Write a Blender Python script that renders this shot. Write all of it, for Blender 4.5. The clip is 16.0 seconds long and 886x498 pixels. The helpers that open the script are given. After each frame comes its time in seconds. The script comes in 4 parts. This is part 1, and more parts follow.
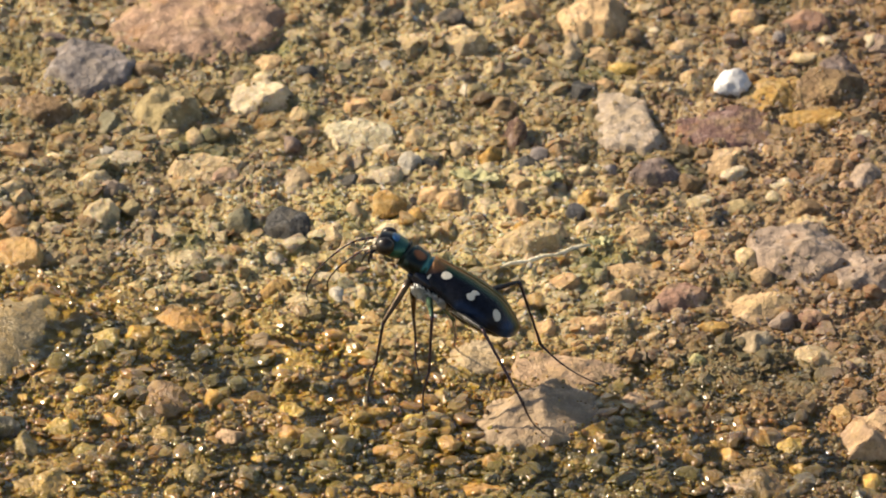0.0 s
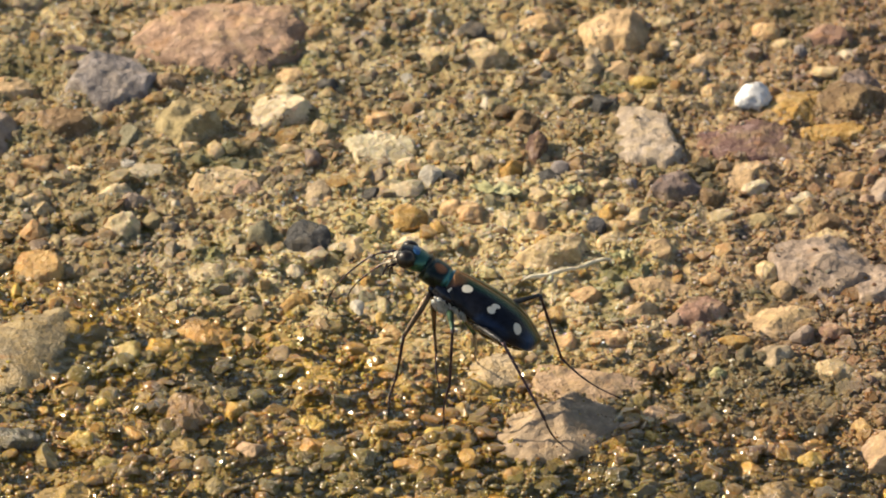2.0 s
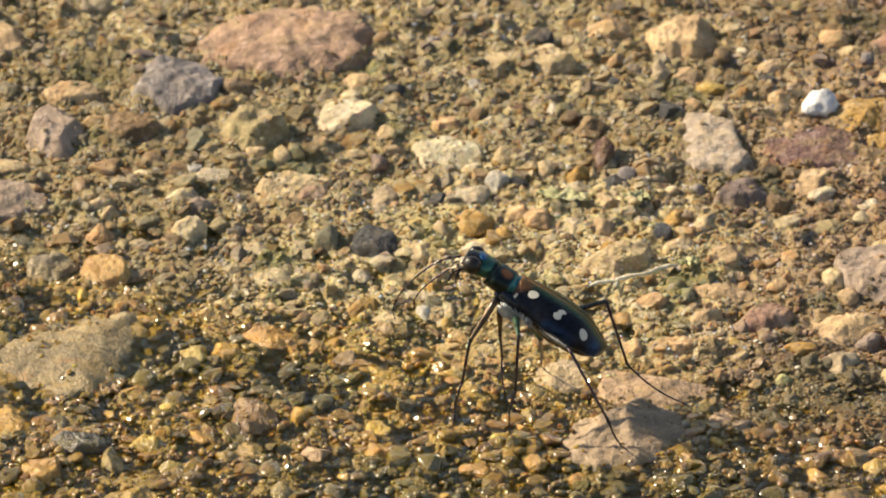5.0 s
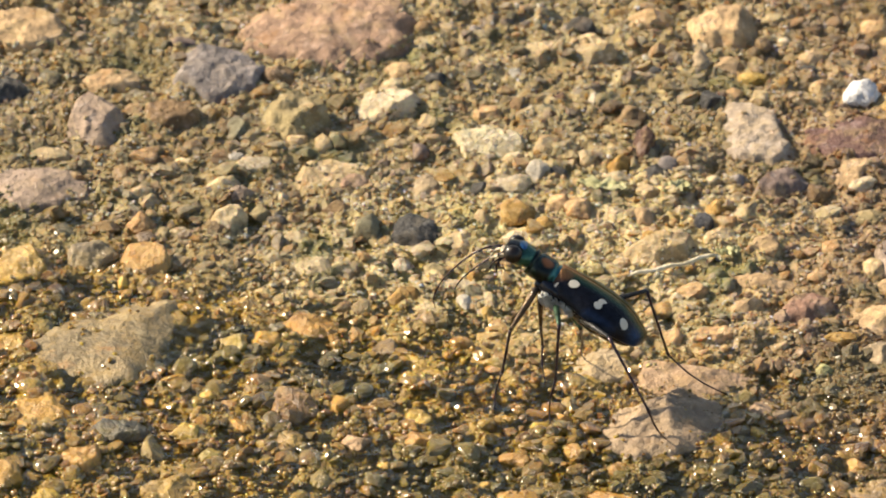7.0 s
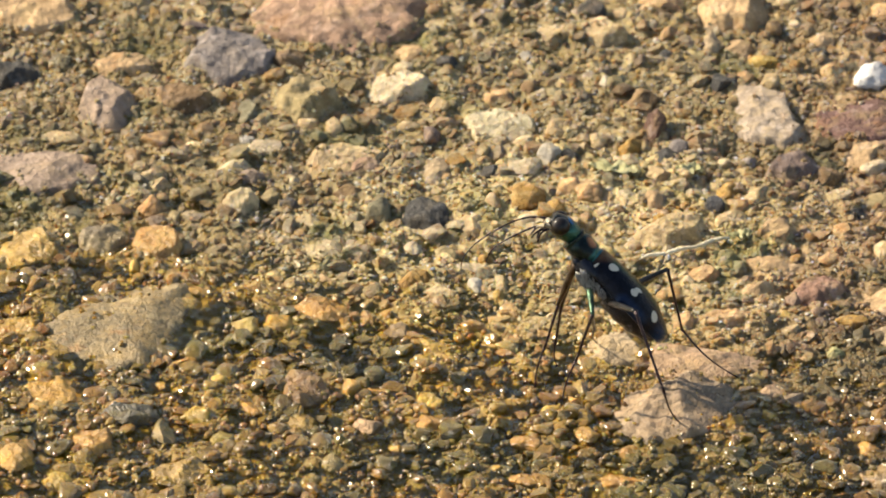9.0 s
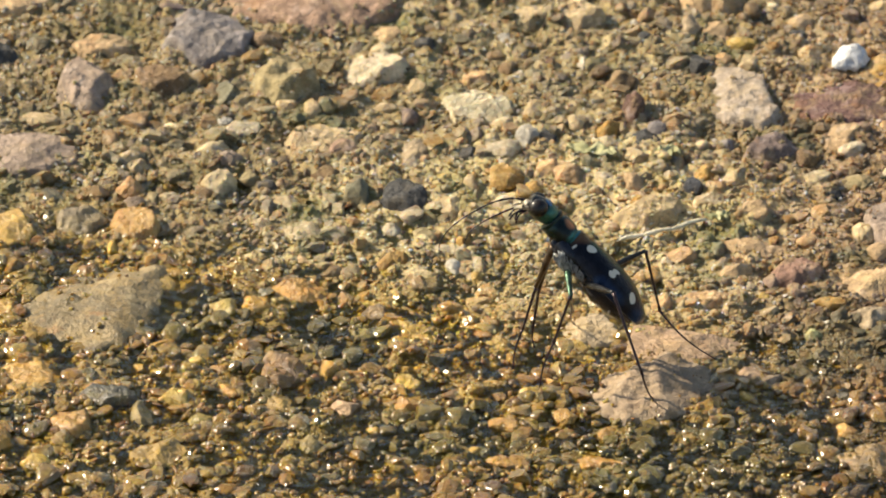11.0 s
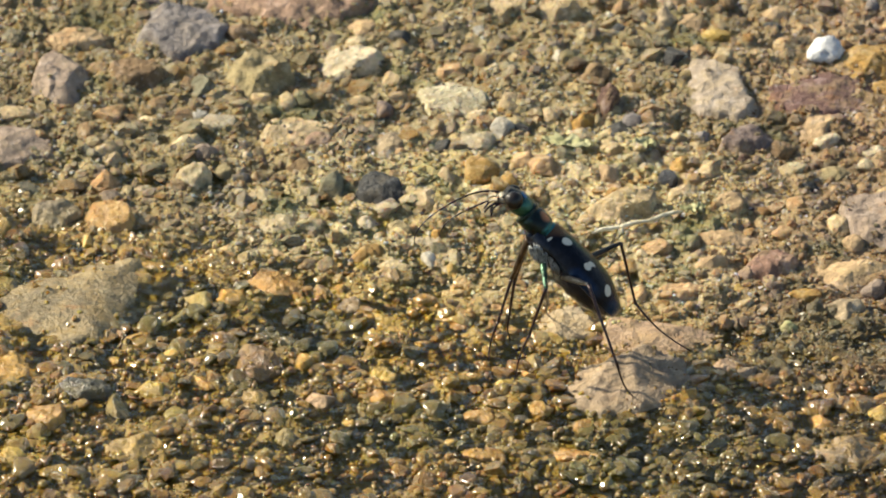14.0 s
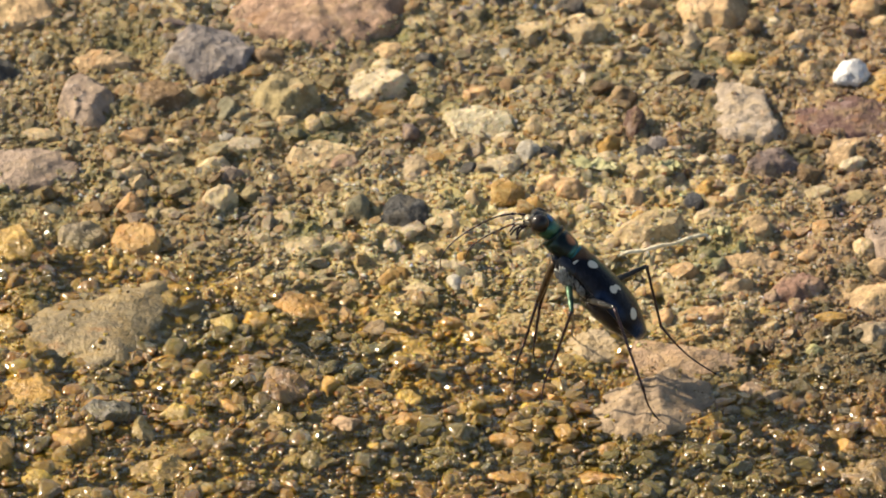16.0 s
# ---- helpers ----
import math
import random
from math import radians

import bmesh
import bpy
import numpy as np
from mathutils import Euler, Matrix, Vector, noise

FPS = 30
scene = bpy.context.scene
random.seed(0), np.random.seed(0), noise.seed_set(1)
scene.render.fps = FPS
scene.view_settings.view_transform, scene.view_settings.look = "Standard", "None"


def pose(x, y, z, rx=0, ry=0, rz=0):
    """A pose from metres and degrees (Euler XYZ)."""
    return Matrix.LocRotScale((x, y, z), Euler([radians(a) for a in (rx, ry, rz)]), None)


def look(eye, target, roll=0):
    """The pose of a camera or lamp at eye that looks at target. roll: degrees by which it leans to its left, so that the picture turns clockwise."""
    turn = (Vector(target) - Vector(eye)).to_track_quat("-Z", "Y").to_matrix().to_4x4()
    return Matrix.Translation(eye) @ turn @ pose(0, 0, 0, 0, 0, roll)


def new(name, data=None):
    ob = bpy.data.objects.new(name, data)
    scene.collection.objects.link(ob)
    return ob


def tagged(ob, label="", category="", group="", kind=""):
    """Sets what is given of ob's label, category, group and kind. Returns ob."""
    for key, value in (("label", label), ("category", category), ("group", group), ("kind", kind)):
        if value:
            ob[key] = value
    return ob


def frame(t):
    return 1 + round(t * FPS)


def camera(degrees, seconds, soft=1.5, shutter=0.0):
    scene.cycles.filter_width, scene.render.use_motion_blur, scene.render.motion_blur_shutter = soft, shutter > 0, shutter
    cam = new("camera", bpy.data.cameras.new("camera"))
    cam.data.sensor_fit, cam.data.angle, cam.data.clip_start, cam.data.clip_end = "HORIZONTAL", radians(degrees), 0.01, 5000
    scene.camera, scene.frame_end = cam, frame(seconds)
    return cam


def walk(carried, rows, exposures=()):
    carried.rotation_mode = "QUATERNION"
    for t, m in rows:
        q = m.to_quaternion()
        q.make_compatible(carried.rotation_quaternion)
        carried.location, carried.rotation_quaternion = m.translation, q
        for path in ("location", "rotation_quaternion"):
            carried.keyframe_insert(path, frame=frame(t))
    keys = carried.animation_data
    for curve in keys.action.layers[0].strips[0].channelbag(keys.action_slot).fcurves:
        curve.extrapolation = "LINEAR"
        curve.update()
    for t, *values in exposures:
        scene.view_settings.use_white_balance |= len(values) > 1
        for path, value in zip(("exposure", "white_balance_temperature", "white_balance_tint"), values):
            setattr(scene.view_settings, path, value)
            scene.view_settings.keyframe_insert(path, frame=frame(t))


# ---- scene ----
cam = camera(5.0, 16.0, soft=1.9)
EYE = (0.0, -0.848, 0.530)
# a long lens, focused on the beetle
cam.data.dof.use_dof, cam.data.dof.focus_distance, cam.data.dof.aperture_fstop = True, 0.972, 104.0
walk(cam, [
    (0, look(EYE, (0.000000, 0.000000, 0.0), 0.000)),
    (0.5, look(EYE, (-0.000456, -0.000461, 0.0), 0.073)),
    (1, look(EYE, (-0.000933, 0.000503, 0.0), 0.068)),
    (1.5, look(EYE, (-0.000877, 0.000622, 0.0), 0.049)),
    (2, look(EYE, (-0.002049, 0.002486, 0.0), 0.005)),
    (2.5, look(EYE, (-0.003119, 0.002874, 0.0), -0.099)),
    (3, look(EYE, (-0.004652, 0.002609, 0.0), -0.046)),
    (3.5, look(EYE, (-0.005719, 0.004905, 0.0), -0.060)),
    (4, look(EYE, (-0.005194, 0.006417, 0.0), -0.081)),
    (4.2, look(EYE, (-0.005973, 0.006016, 0.0), -0.054)),
    (6.5, look(EYE, (-0.011016, 0.000619, 0.0), -0.039)),
    (7, look(EYE, (-0.012597, 0.001360, 0.0), 0.015)),
    (7.5, look(EYE, (-0.014366, 0.000898, 0.0), 0.083)),
    (8, look(EYE, (-0.015086, -0.000862, 0.0), 0.003)),
    (8.5, look(EYE, (-0.014963, -0.001392, 0.0), -0.064)),
    (9, look(EYE, (-0.013651, -0.001762, 0.0), -0.063)),
    (9.2, look(EYE, (-0.013884, -0.001479, 0.0), -0.008)),
    (11.3, look(EYE, (-0.010742, -0.005856, 0.0), 0.010)),
    (11.5, look(EYE, (-0.010174, -0.006130, 0.0), -0.010)),
    (12, look(EYE, (-0.009762, -0.005022, 0.0), 0.040)),
    (12.5, look(EYE, (-0.009262, -0.003497, 0.0), 0.039)),
    (13, look(EYE, (-0.009077, -0.005294, 0.0), 0.039)),
    (13.5, look(EYE, (-0.010194, -0.005690, 0.0), 0.029)),
    (14, look(EYE, (-0.009002, -0.006457, 0.0), 0.006)),
    (14.5, look(EYE, (-0.009647, -0.005082, 0.0), -0.062)),
    (15, look(EYE, (-0.010412, -0.003191, 0.0), -0.055)),
    (15.5, look(EYE, (-0.011049, -0.001921, 0.0), -0.034)),
    (16, look(EYE, (-0.011586, -0.002283, 0.0), -0.020))
], exposures=[(0.0, 0.63, 7640, 13), (4.0, 0.60, 7560, 10), (6.5, 0.75, 7570, 12), (9.0, 0.73, 7490, 11), (11.5, 0.68, 7240, 9), (13.0, 0.67, 7410, 9), (14.0, 0.64, 6920, 5), (15.0, 0.62, 6730, 4), (15.5, 0.60, 7410, 10), (16.0, 0.61, 7480, 11)])

# daylight: a clear sky and an afternoon sun
SUN_AZIMUTH, SUN_HEIGHT = 160.0, 34.0   # degrees; azimuth from +x towards +y, the way from which the light comes
world = bpy.data.worlds.new("sky")
scene.world = world
world.use_nodes = True
wn = world.node_tree.nodes
sky = wn.new("ShaderNodeTexSky")
sky.sky_type, sky.sun_disc = 'NISHITA', False
sky.sun_elevation, sky.sun_rotation = radians(SUN_HEIGHT), radians(90 - SUN_AZIMUTH)
wn["Background"].inputs["Strength"].default_value = 0.105
world.node_tree.links.new(sky.outputs["Color"], wn["Background"].inputs["Color"])
sun_data = bpy.data.lights.new("sun", 'SUN')
sun_data.energy, sun_data.angle, sun_data.color = 5.0, radians(0.55), (1.0, 0.92, 0.77)
sun = new("sun", sun_data)
sun.matrix_world = look((math.cos(radians(SUN_AZIMUTH)), math.sin(radians(SUN_AZIMUTH)), math.tan(radians(SUN_HEIGHT))), (0, 0, 0))

MM = 0.001


# ---- materials ----
def shader(name):
    m = bpy.data.materials.new(name)
    m.use_nodes = True
    t = m.node_tree
    return m, t, t.nodes["Principled BSDF"]


def node(t, kind, **values):
    n = t.nodes.new(kind)
    for k, v in values.items():
        n.inputs[k].default_value = v
    return n


def maths(t, op, a, b=0.0, c=0.0):
    n = t.nodes.new("ShaderNodeMath")
    n.operation = op
    for i, v in enumerate((a, b, c)):
        if isinstance(v, (int, float)):
            n.inputs[i].default_value = v
        else:
            t.links.new(v, n.inputs[i])
    return n.outputs[0]


def mix(t, fac, a, b, blend='MIX'):
    n = t.nodes.new("ShaderNodeMix")
    n.data_type, n.blend_type = 'RGBA', blend
    for i, v in ((0, fac), (6, a), (7, b)):
        if isinstance(v, (int, float)):
            n.inputs[i].default_value = v
        elif isinstance(v, tuple):
            n.inputs[i].default_value = (*v, 1)[:4]
        else:
            t.links.new(v, n.inputs[i])
    return n.outputs[2]


def fuzz(t, vector, scale, detail=4.0, rough=0.6):
    n = node(t, "ShaderNodeTexNoise", Scale=scale, Detail=detail, Roughness=rough)
    t.links.new(vector, n.inputs["Vector"])
    return n.outputs["Fac"]


def step(t, value, lo, hi):
    n = t.nodes.new("ShaderNodeMapRange")
    n.interpolation_type = 'SMOOTHSTEP'
    n.inputs["From Min"].default_value, n.inputs["From Max"].default_value = lo, hi
    t.links.new(value, n.inputs["Value"])
    return n.outputs["Result"]


def nearby(t, pos):
    """1 about the place, 0 farther off."""
    n = t.nodes.new("ShaderNodeVectorMath")
    n.operation = 'LENGTH'
    t.links.new(pos, n.inputs[0])
    return step(t, n.outputs["Value"], 0.30, 0.11)


def wetness(t):
    """How wet the ground is: water seeps along the near side of the place, with ragged edges and damp hollows."""
    geo = t.nodes.new("ShaderNodeNewGeometry")
    xyz = t.nodes.new("ShaderNodeSeparateXYZ")
    t.links.new(geo.outputs["Position"], xyz.inputs[0])
    # distance past the shore line, which runs aslant
    line = maths(t, 'MULTIPLY_ADD', xyz.outputs["X"], -0.34, maths(t, 'MULTIPLY', xyz.outputs["Y"], -1.0))
    ragged = maths(t, 'MULTIPLY_ADD', fuzz(t, geo.outputs["Position"], 55.0, 3.0), 0.030, line)
    high = step(t, xyz.outputs["Z"], 0.0042, 0.0018)   # what stands proud dries first
    return geo.outputs["Position"], maths(t, 'MULTIPLY', maths(t, 'MULTIPLY', step(t, ragged, 0.024, 0.040), high), nearby(t, geo.outputs["Position"]))


def algae(t, pos):
    """Where green algae grow: scattered patches, and mats in damp places."""
    xyz = t.nodes.new("ShaderNodeSeparateXYZ")
    t.links.new(pos, xyz.inputs[0])
    rag = maths(t, 'MULTIPLY_ADD', fuzz(t, pos, 180.0, 4.0), 1.6, -0.8)
    mats = 0.0
    for cx, cy, rx, ry in ((0.0300, -0.0225, 0.0085, 0.0065), (-0.0350, -0.0175, 0.0085, 0.0050), (-0.0215, -0.0225, 0.0055, 0.0045), (-0.062, 0.004, 0.010, 0.010), (0.012, -0.044, 0.014, 0.007), (0.034, -0.043, 0.010, 0.008), (-0.014, -0.039, 0.012, 0.005)):
        a = maths(t, 'POWER', maths(t, 'DIVIDE', maths(t, 'SUBTRACT', xyz.outputs["X"], cx), rx), 2.0)
        b = maths(t, 'POWER', maths(t, 'DIVIDE', maths(t, 'SUBTRACT', xyz.outputs["Y"], cy), ry), 2.0)
        mats = maths(t, 'MAXIMUM', mats, step(t, maths(t, 'ADD', maths(t, 'ADD', a, b), rag), 1.3, 0.5))
    loose = step(t, fuzz(t, pos, 95.0, 4.0), 0.52, 0.69)
    return maths(t, 'MAXIMUM', maths(t, 'MULTIPLY', loose, 0.80), maths(t, 'MULTIPLY', mats, 0.66))


def region(t, pos, c):
    """The silt turns from yellow ochre to a greyer, pinker brown on one side of the place."""
    xyz = t.nodes.new("ShaderNodeSeparateXYZ")
    t.links.new(pos, xyz.inputs[0])
    f = step(t, maths(t, 'MULTIPLY_ADD', fuzz(t, pos, 40.0, 3.0), 0.03, xyz.outputs["X"]), 0.020, 0.052)
    f = maths(t, 'MULTIPLY', f, nearby(t, pos))
    c = mix(t, f, c, mix(t, 1.0, c, (0.85, 0.73, 0.76), 'MULTIPLY'))
    # a drift of pale yellow quartz silt in the middle
    xx = maths(t, 'POWER', maths(t, 'DIVIDE', maths(t, 'ADD', xyz.outputs["X"], 0.001), 0.026), 2.0)
    yy = maths(t, 'POWER', maths(t, 'DIVIDE', maths(t, 'ADD', xyz.outputs["Y"], 0.004), 0.021), 2.0)
    drift = step(t, maths(t, 'ADD', maths(t, 'ADD', xx, yy), maths(t, 'MULTIPLY_ADD', fuzz(t, pos, 120.0, 4.0), 1.4, -0.7)), 1.5, 0.3)
    c = mix(t, drift, c, mix(t, 1.0, c, (1.46, 1.48, 1.46), 'MULTIPLY'))
    # darker and lighter drifts of silt
    return mix(t, step(t, fuzz(t, pos, 150.0, 4.0), 0.42, 0.62), mix(t, 1.0, c, (0.80, 0.78, 0.70), 'MULTIPLY'), c)


def relief(t, p, heights, distance, strength=1.0, film=False):
    b = node(t, "ShaderNodeBump", Strength=strength, Distance=distance)
    t.links.new(heights, b.inputs["Height"])
    t.links.new(b.outputs["Normal"], p.inputs["Normal"])
    if film:
        t.links.new(b.outputs["Normal"], p.inputs["Coat Normal"])


def finish_wet(t, p, pos, wet, colour, dry_rough=0.85, gloss=0.04):
    """Wet stone is darker and more saturated, and carries a shiny film of water."""
    soaked = mix(t, 1.0, colour, (1.02, 0.79, 0.14), 'MULTIPLY')
    t.links.new(mix(t, wet, colour, soaked), p.inputs["Base Color"])
    p.inputs["Roughness"].default_value = dry_rough
    t.links.new(maths(t, 'MULTIPLY_ADD', wet, -0.35, dry_rough), p.inputs["Roughness"])
    t.links.new(maths(t, 'MULTIPLY_ADD', wet, 0.96 - gloss, gloss), p.inputs["Coat Weight"])
    t.links.new(maths(t, 'MULTIPLY_ADD', wet, -0.18, 0.36), p.inputs["Coat Roughness"])
    p.inputs["Coat IOR"].default_value = 1.6


# dark and darkred colour real stones, and also stones built in place of shaded hollows
PALETTE = {
    "grey": (0.245, 0.21, 0.195), "pinkbrown": (0.40, 0.25, 0.165), "purple": (0.19, 0.135, 0.115), "brown": (0.20, 0.12, 0.055),
    "olive": (0.30, 0.235, 0.115), "pale": (0.54, 0.43, 0.26), "dark": (0.055, 0.052, 0.048), "quartz": (0.58, 0.50, 0.33),
    "greytan": (0.38, 0.285, 0.175), "white": (0.82, 0.80, 0.78), "redbrown": (0.28, 0.155, 0.105), "ochre": (0.40, 0.23, 0.055),
    "pinktan": (0.50, 0.335, 0.18), "orange": (0.47, 0.295, 0.145), "tan": (0.49, 0.365, 0.205), "darkred": (0.10, 0.045, 0.03),
    "greyolive": (0.20, 0.18, 0.11), "cream": (0.55, 0.45, 0.30), "pinkgrey": (0.33, 0.245, 0.185), "pink": (0.42, 0.285, 0.20),
    "yellow": (0.46, 0.31, 0.08), "palegrey": (0.46, 0.42, 0.35), "sandy": (0.41, 0.325, 0.245), "darkblue": (0.05, 0.05, 0.055), "palegreen": (0.30, 0.32, 0.17), "beige": (0.255, 0.205, 0.14), "plum": (0.20, 0.105, 0.085),
}


def translucent(p, weight, depth):
    """Quartz sand and wet silt let light seep a little way through."""
    p.inputs["Subsurface Weight"].default_value = weight
    p.inputs["Subsurface Radius"].default_value = (1.0, 0.62, 0.22)
    p.inputs["Subsurface Scale"].default_value = depth


def stone_material(name, colour, soak=1.0, skin=0.35):
    m, t, p = shader(name)
    pos, wet = wetness(t)
    wet = maths(t, 'MULTIPLY', wet, soak)
    info = t.nodes.new("ShaderNodeObjectInfo")
    shift = node(t, "ShaderNodeVectorMath")
    shift.operation = 'ADD'
    t.links.new(pos, shift.inputs[0])
    t.links.new(info.outputs["Random"], shift.inputs[1])
    v = shift.outputs[0]
    big, small = fuzz(t, v, 260.0, 3.0), fuzz(t, v, 1700.0, 3.0, 0.7)
    mid = fuzz(t, v, 620.0, 4.0, 0.7)
    c = mix(t, step(t, big, 0.35, 0.7), tuple(a * 0.70 for a in colour), tuple(min(0.9, a * 1.22) for a in colour))
    # a skin of ochre silt in places, paler crusts and rusty stains
    c = mix(t, maths(t, 'MULTIPLY', step(t, fuzz(t, v, 420.0, 4.0), 0.46, 0.62), skin), c, (0.42, 0.30, 0.135))
    c = mix(t, step(t, mid, 0.50, 0.36), c, tuple(a * 0.66 for a in colour))
    c = mix(t, maths(t, 'MULTIPLY', step(t, mid, 0.54, 0.66), 0.5 * skin + 0.3), c, tuple(min(0.85, a * 1.25 + 0.16) for a in colour))
    c = mix(t, maths(t, 'MULTIPLY', step(t, fuzz(t, v, 340.0, 3.0), 0.58, 0.70), skin), c, (0.36, 0.17, 0.05))
    c = mix(t, step(t, small, 0.54, 0.72), c, tuple(min(0.9, a * 1.22 + 0.04) for a in colour))
    c = mix(t, step(t, small, 0.45, 0.28), c, tuple(a * 0.62 for a in colour))
    finish_wet(t, p, pos, wet, c)
    if name in ("quartz_stone", "cream_stone", "yellow_stone", "ochre_stone", "orange_stone", "pale_stone", "tan_stone"):
        translucent(p, 0.3, 0.0007)
    relief(t, p, maths(t, 'MULTIPLY_ADD', small, 0.6, fuzz(t, v, 700.0, 6.0, 0.7)), 0.0006, 0.9, True)
    return m


STONE = {k: stone_material(k + "_stone", v, {"beige": 0.5, "pink": 0.35, "pinkgrey": 0.3, "sandy": 0.5}.get(k, 1.0), {"beige": 0.5, "white": 0.0, "dark": 0.1, "grey": 0.12, "quartz": 0.2, "cream": 0.2, "pinkgrey": 0.2, "tan": 0.6, "pale": 0.5, "orange": 0.5, "ochre": 0.5, "pinktan": 0.5}.get(k, 0.38)) for k, v in PALETTE.items()}


def grain_material(name, hues, rough=0.6):
    m, t, p = shader(name)
    pos, wet = wetness(t)
    geo = t.nodes.new("ShaderNodeNewGeometry")
    ramp = t.nodes.new("ShaderNodeValToRGB")
    ramp.color_ramp.interpolation = 'CONSTANT'
    e = ramp.color_ramp.elements
    while len(e) < len(hues):
        e.new(0.5)
    for i, h in enumerate(hues):
        e[i].position, e[i].color = i / len(hues), (*h, 1)
    t.links.new(geo.outputs["Random Per Island"], ramp.inputs[0])
    small = fuzz(t, pos, 1900.0, 3.0, 0.7)
    c = mix(t, step(t, small, 0.35, 0.7), mix(t, 1.0, ramp.outputs[0], (0.7, 0.66, 0.58), 'MULTIPLY'), ramp.outputs[0])
    # a skin of silt binds many of the grains
    c = mix(t, maths(t, 'MULTIPLY', step(t, fuzz(t, pos, 620.0, 4.0, 0.7), 0.45, 0.60), maths(t, 'MULTIPLY_ADD', wet, -0.55, 0.6)), c, (0.44, 0.35, 0.215))
    c = mix(t, maths(t, 'MULTIPLY', wet, maths(t, 'MULTIPLY', step(t, fuzz(t, pos, 330.0, 4.0, 0.7), 0.44, 0.60), 0.30)), c, (0.30, 0.26, 0.12))
    # dark flecks paint the shade of small pits among the grains
    c = mix(t, maths(t, 'MULTIPLY', step(t, fuzz(t, pos, 1150.0, 4.0, 0.75), 0.45, 0.33), 0.4), c, (0.085, 0.062, 0.03))
    # patches of green algae and of paler silt over many grains
    c = mix(t, algae(t, pos), c, (0.15, 0.165, 0.07))
    c = region(t, pos, c)
    finish_wet(t, p, pos, wet, c, rough, 0.10)
    translucent(p, 0.42, 0.0008)
    relief(t, p, fuzz(t, pos, 1500.0, 5.0, 0.75), 0.0010, 1.0)
    return m


GRAVEL = grain_material("gravel", [PALETTE[k] for k in ("pale", "tan", "ochre", "sandy", "greyolive", "cream", "olive", "pinkgrey", "pinktan", "brown", "pinktan", "cream", "orange", "sandy")])
SAND = grain_material("coarse_sand", [PALETTE[k] for k in ("tan", "cream", "ochre", "pale", "tan", "quartz", "brown", "tan", "greyolive", "ochre", "pale", "pinkgrey", "quartz", "tan", "purple", "yellow", "cream", "tan", "white", "palegrey", "brown", "orange", "white", "cream")])
WET_SAND = grain_material("wet_quartz_grit", [PALETTE[k] for k in ("tan", "quartz", "ochre", "orange", "cream", "olive", "pinktan", "yellow", "pale", "pinkgrey", "palegrey", "brown")], 0.4)


def soil_material():
    m, t, p = shader("silty_soil")
    pos, wet = wetness(t)
    big, mid, fine = fuzz(t, pos, 90.0, 4.0), fuzz(t, pos, 600.0, 4.0, 0.7), fuzz(t, pos, 2600.0, 3.0, 0.7)
    c = mix(t, step(t, mid, 0.35, 0.65), (0.31, 0.24, 0.125), (0.49, 0.39, 0.22))
    c = mix(t, step(t, fine, 0.55, 0.7), c, (0.62, 0.48, 0.25))
    c = mix(t, algae(t, pos), c, (0.155, 0.155, 0.045))
    # broad blotches of darker and greyer earth
    c = mix(t, maths(t, 'MULTIPLY', step(t, fuzz(t, pos, 2.2, 6.0, 0.65), 0.45, 0.62), 0.6), c, (0.27, 0.21, 0.12))
    c = mix(t, maths(t, 'MULTIPLY', step(t, fuzz(t, pos, 14.0, 6.0, 0.7), 0.50, 0.62), 0.5), c, (0.20, 0.145, 0.07))
    c = region(t, pos, c)
    finish_wet(t, p, pos, wet, c, 0.9)
    translucent(p, 0.42, 0.0009)
    relief(t, p, maths(t, 'MULTIPLY_ADD', fine, 0.4, mid), 0.0012, 0.9)
    return m


SOIL = soil_material()


# ---- the ground ----
def swell(x, y):
    """Height of the ground sheet in mm at a place in mm."""
    a = noise.noise((x * 0.035, y * 0.035, 3.1)) * 0.5
    b = noise.noise((x * 0.13, y * 0.13, 7.7)) * 0.4
    return a + b - 0.15


def seep(x, y):
    """0 on the dry side, 1 where water seeps and silt has settled; millimetres."""
    u = min(1.0, max(0.0, (-y - 0.34 * x + noise.noise((x * 0.055, y * 0.055, 2.2)) * 8 - 6) / 16))
    return u * u * (3 - 2 * u)


def crumbs(x, y):
    """The crumbly skin of silt and grit on the sheet, in mm."""
    c = noise.noise((x * 0.24, y * 0.24, 6.1)) * 0.8 + noise.noise((x * 0.45, y * 0.45, 1.3)) * 0.75 + noise.noise((x * 1.1, y * 1.1, 5.3)) * 0.40
    # ridged clods of cemented sand
    c += 0.55 * (0.32 - abs(noise.noise((x * 0.62, y * 0.75, 2.9)))) + 0.35 * (0.3 - abs(noise.noise((x * 1.5, y * 1.8, 8.1))))
    w = seep(x, y)
    if c < 0:
        c *= 1 - 0.7 * w
    return c * (0.85 - 0.25 * w) + abs(noise.noise((x * 2.0, y * 2.0, 9.3))) * 0.22 + 0.25 * w


def mesh_of(name, verts, faces, material, smooth=True):
    me = bpy.data.meshes.new(name)
    me.from_pydata(verts, [], faces)
    me.materials.append(material)
    if smooth:
        me.polygons.foreach_set("use_smooth", [True] * len(me.polygons))
    me.update()
    return me


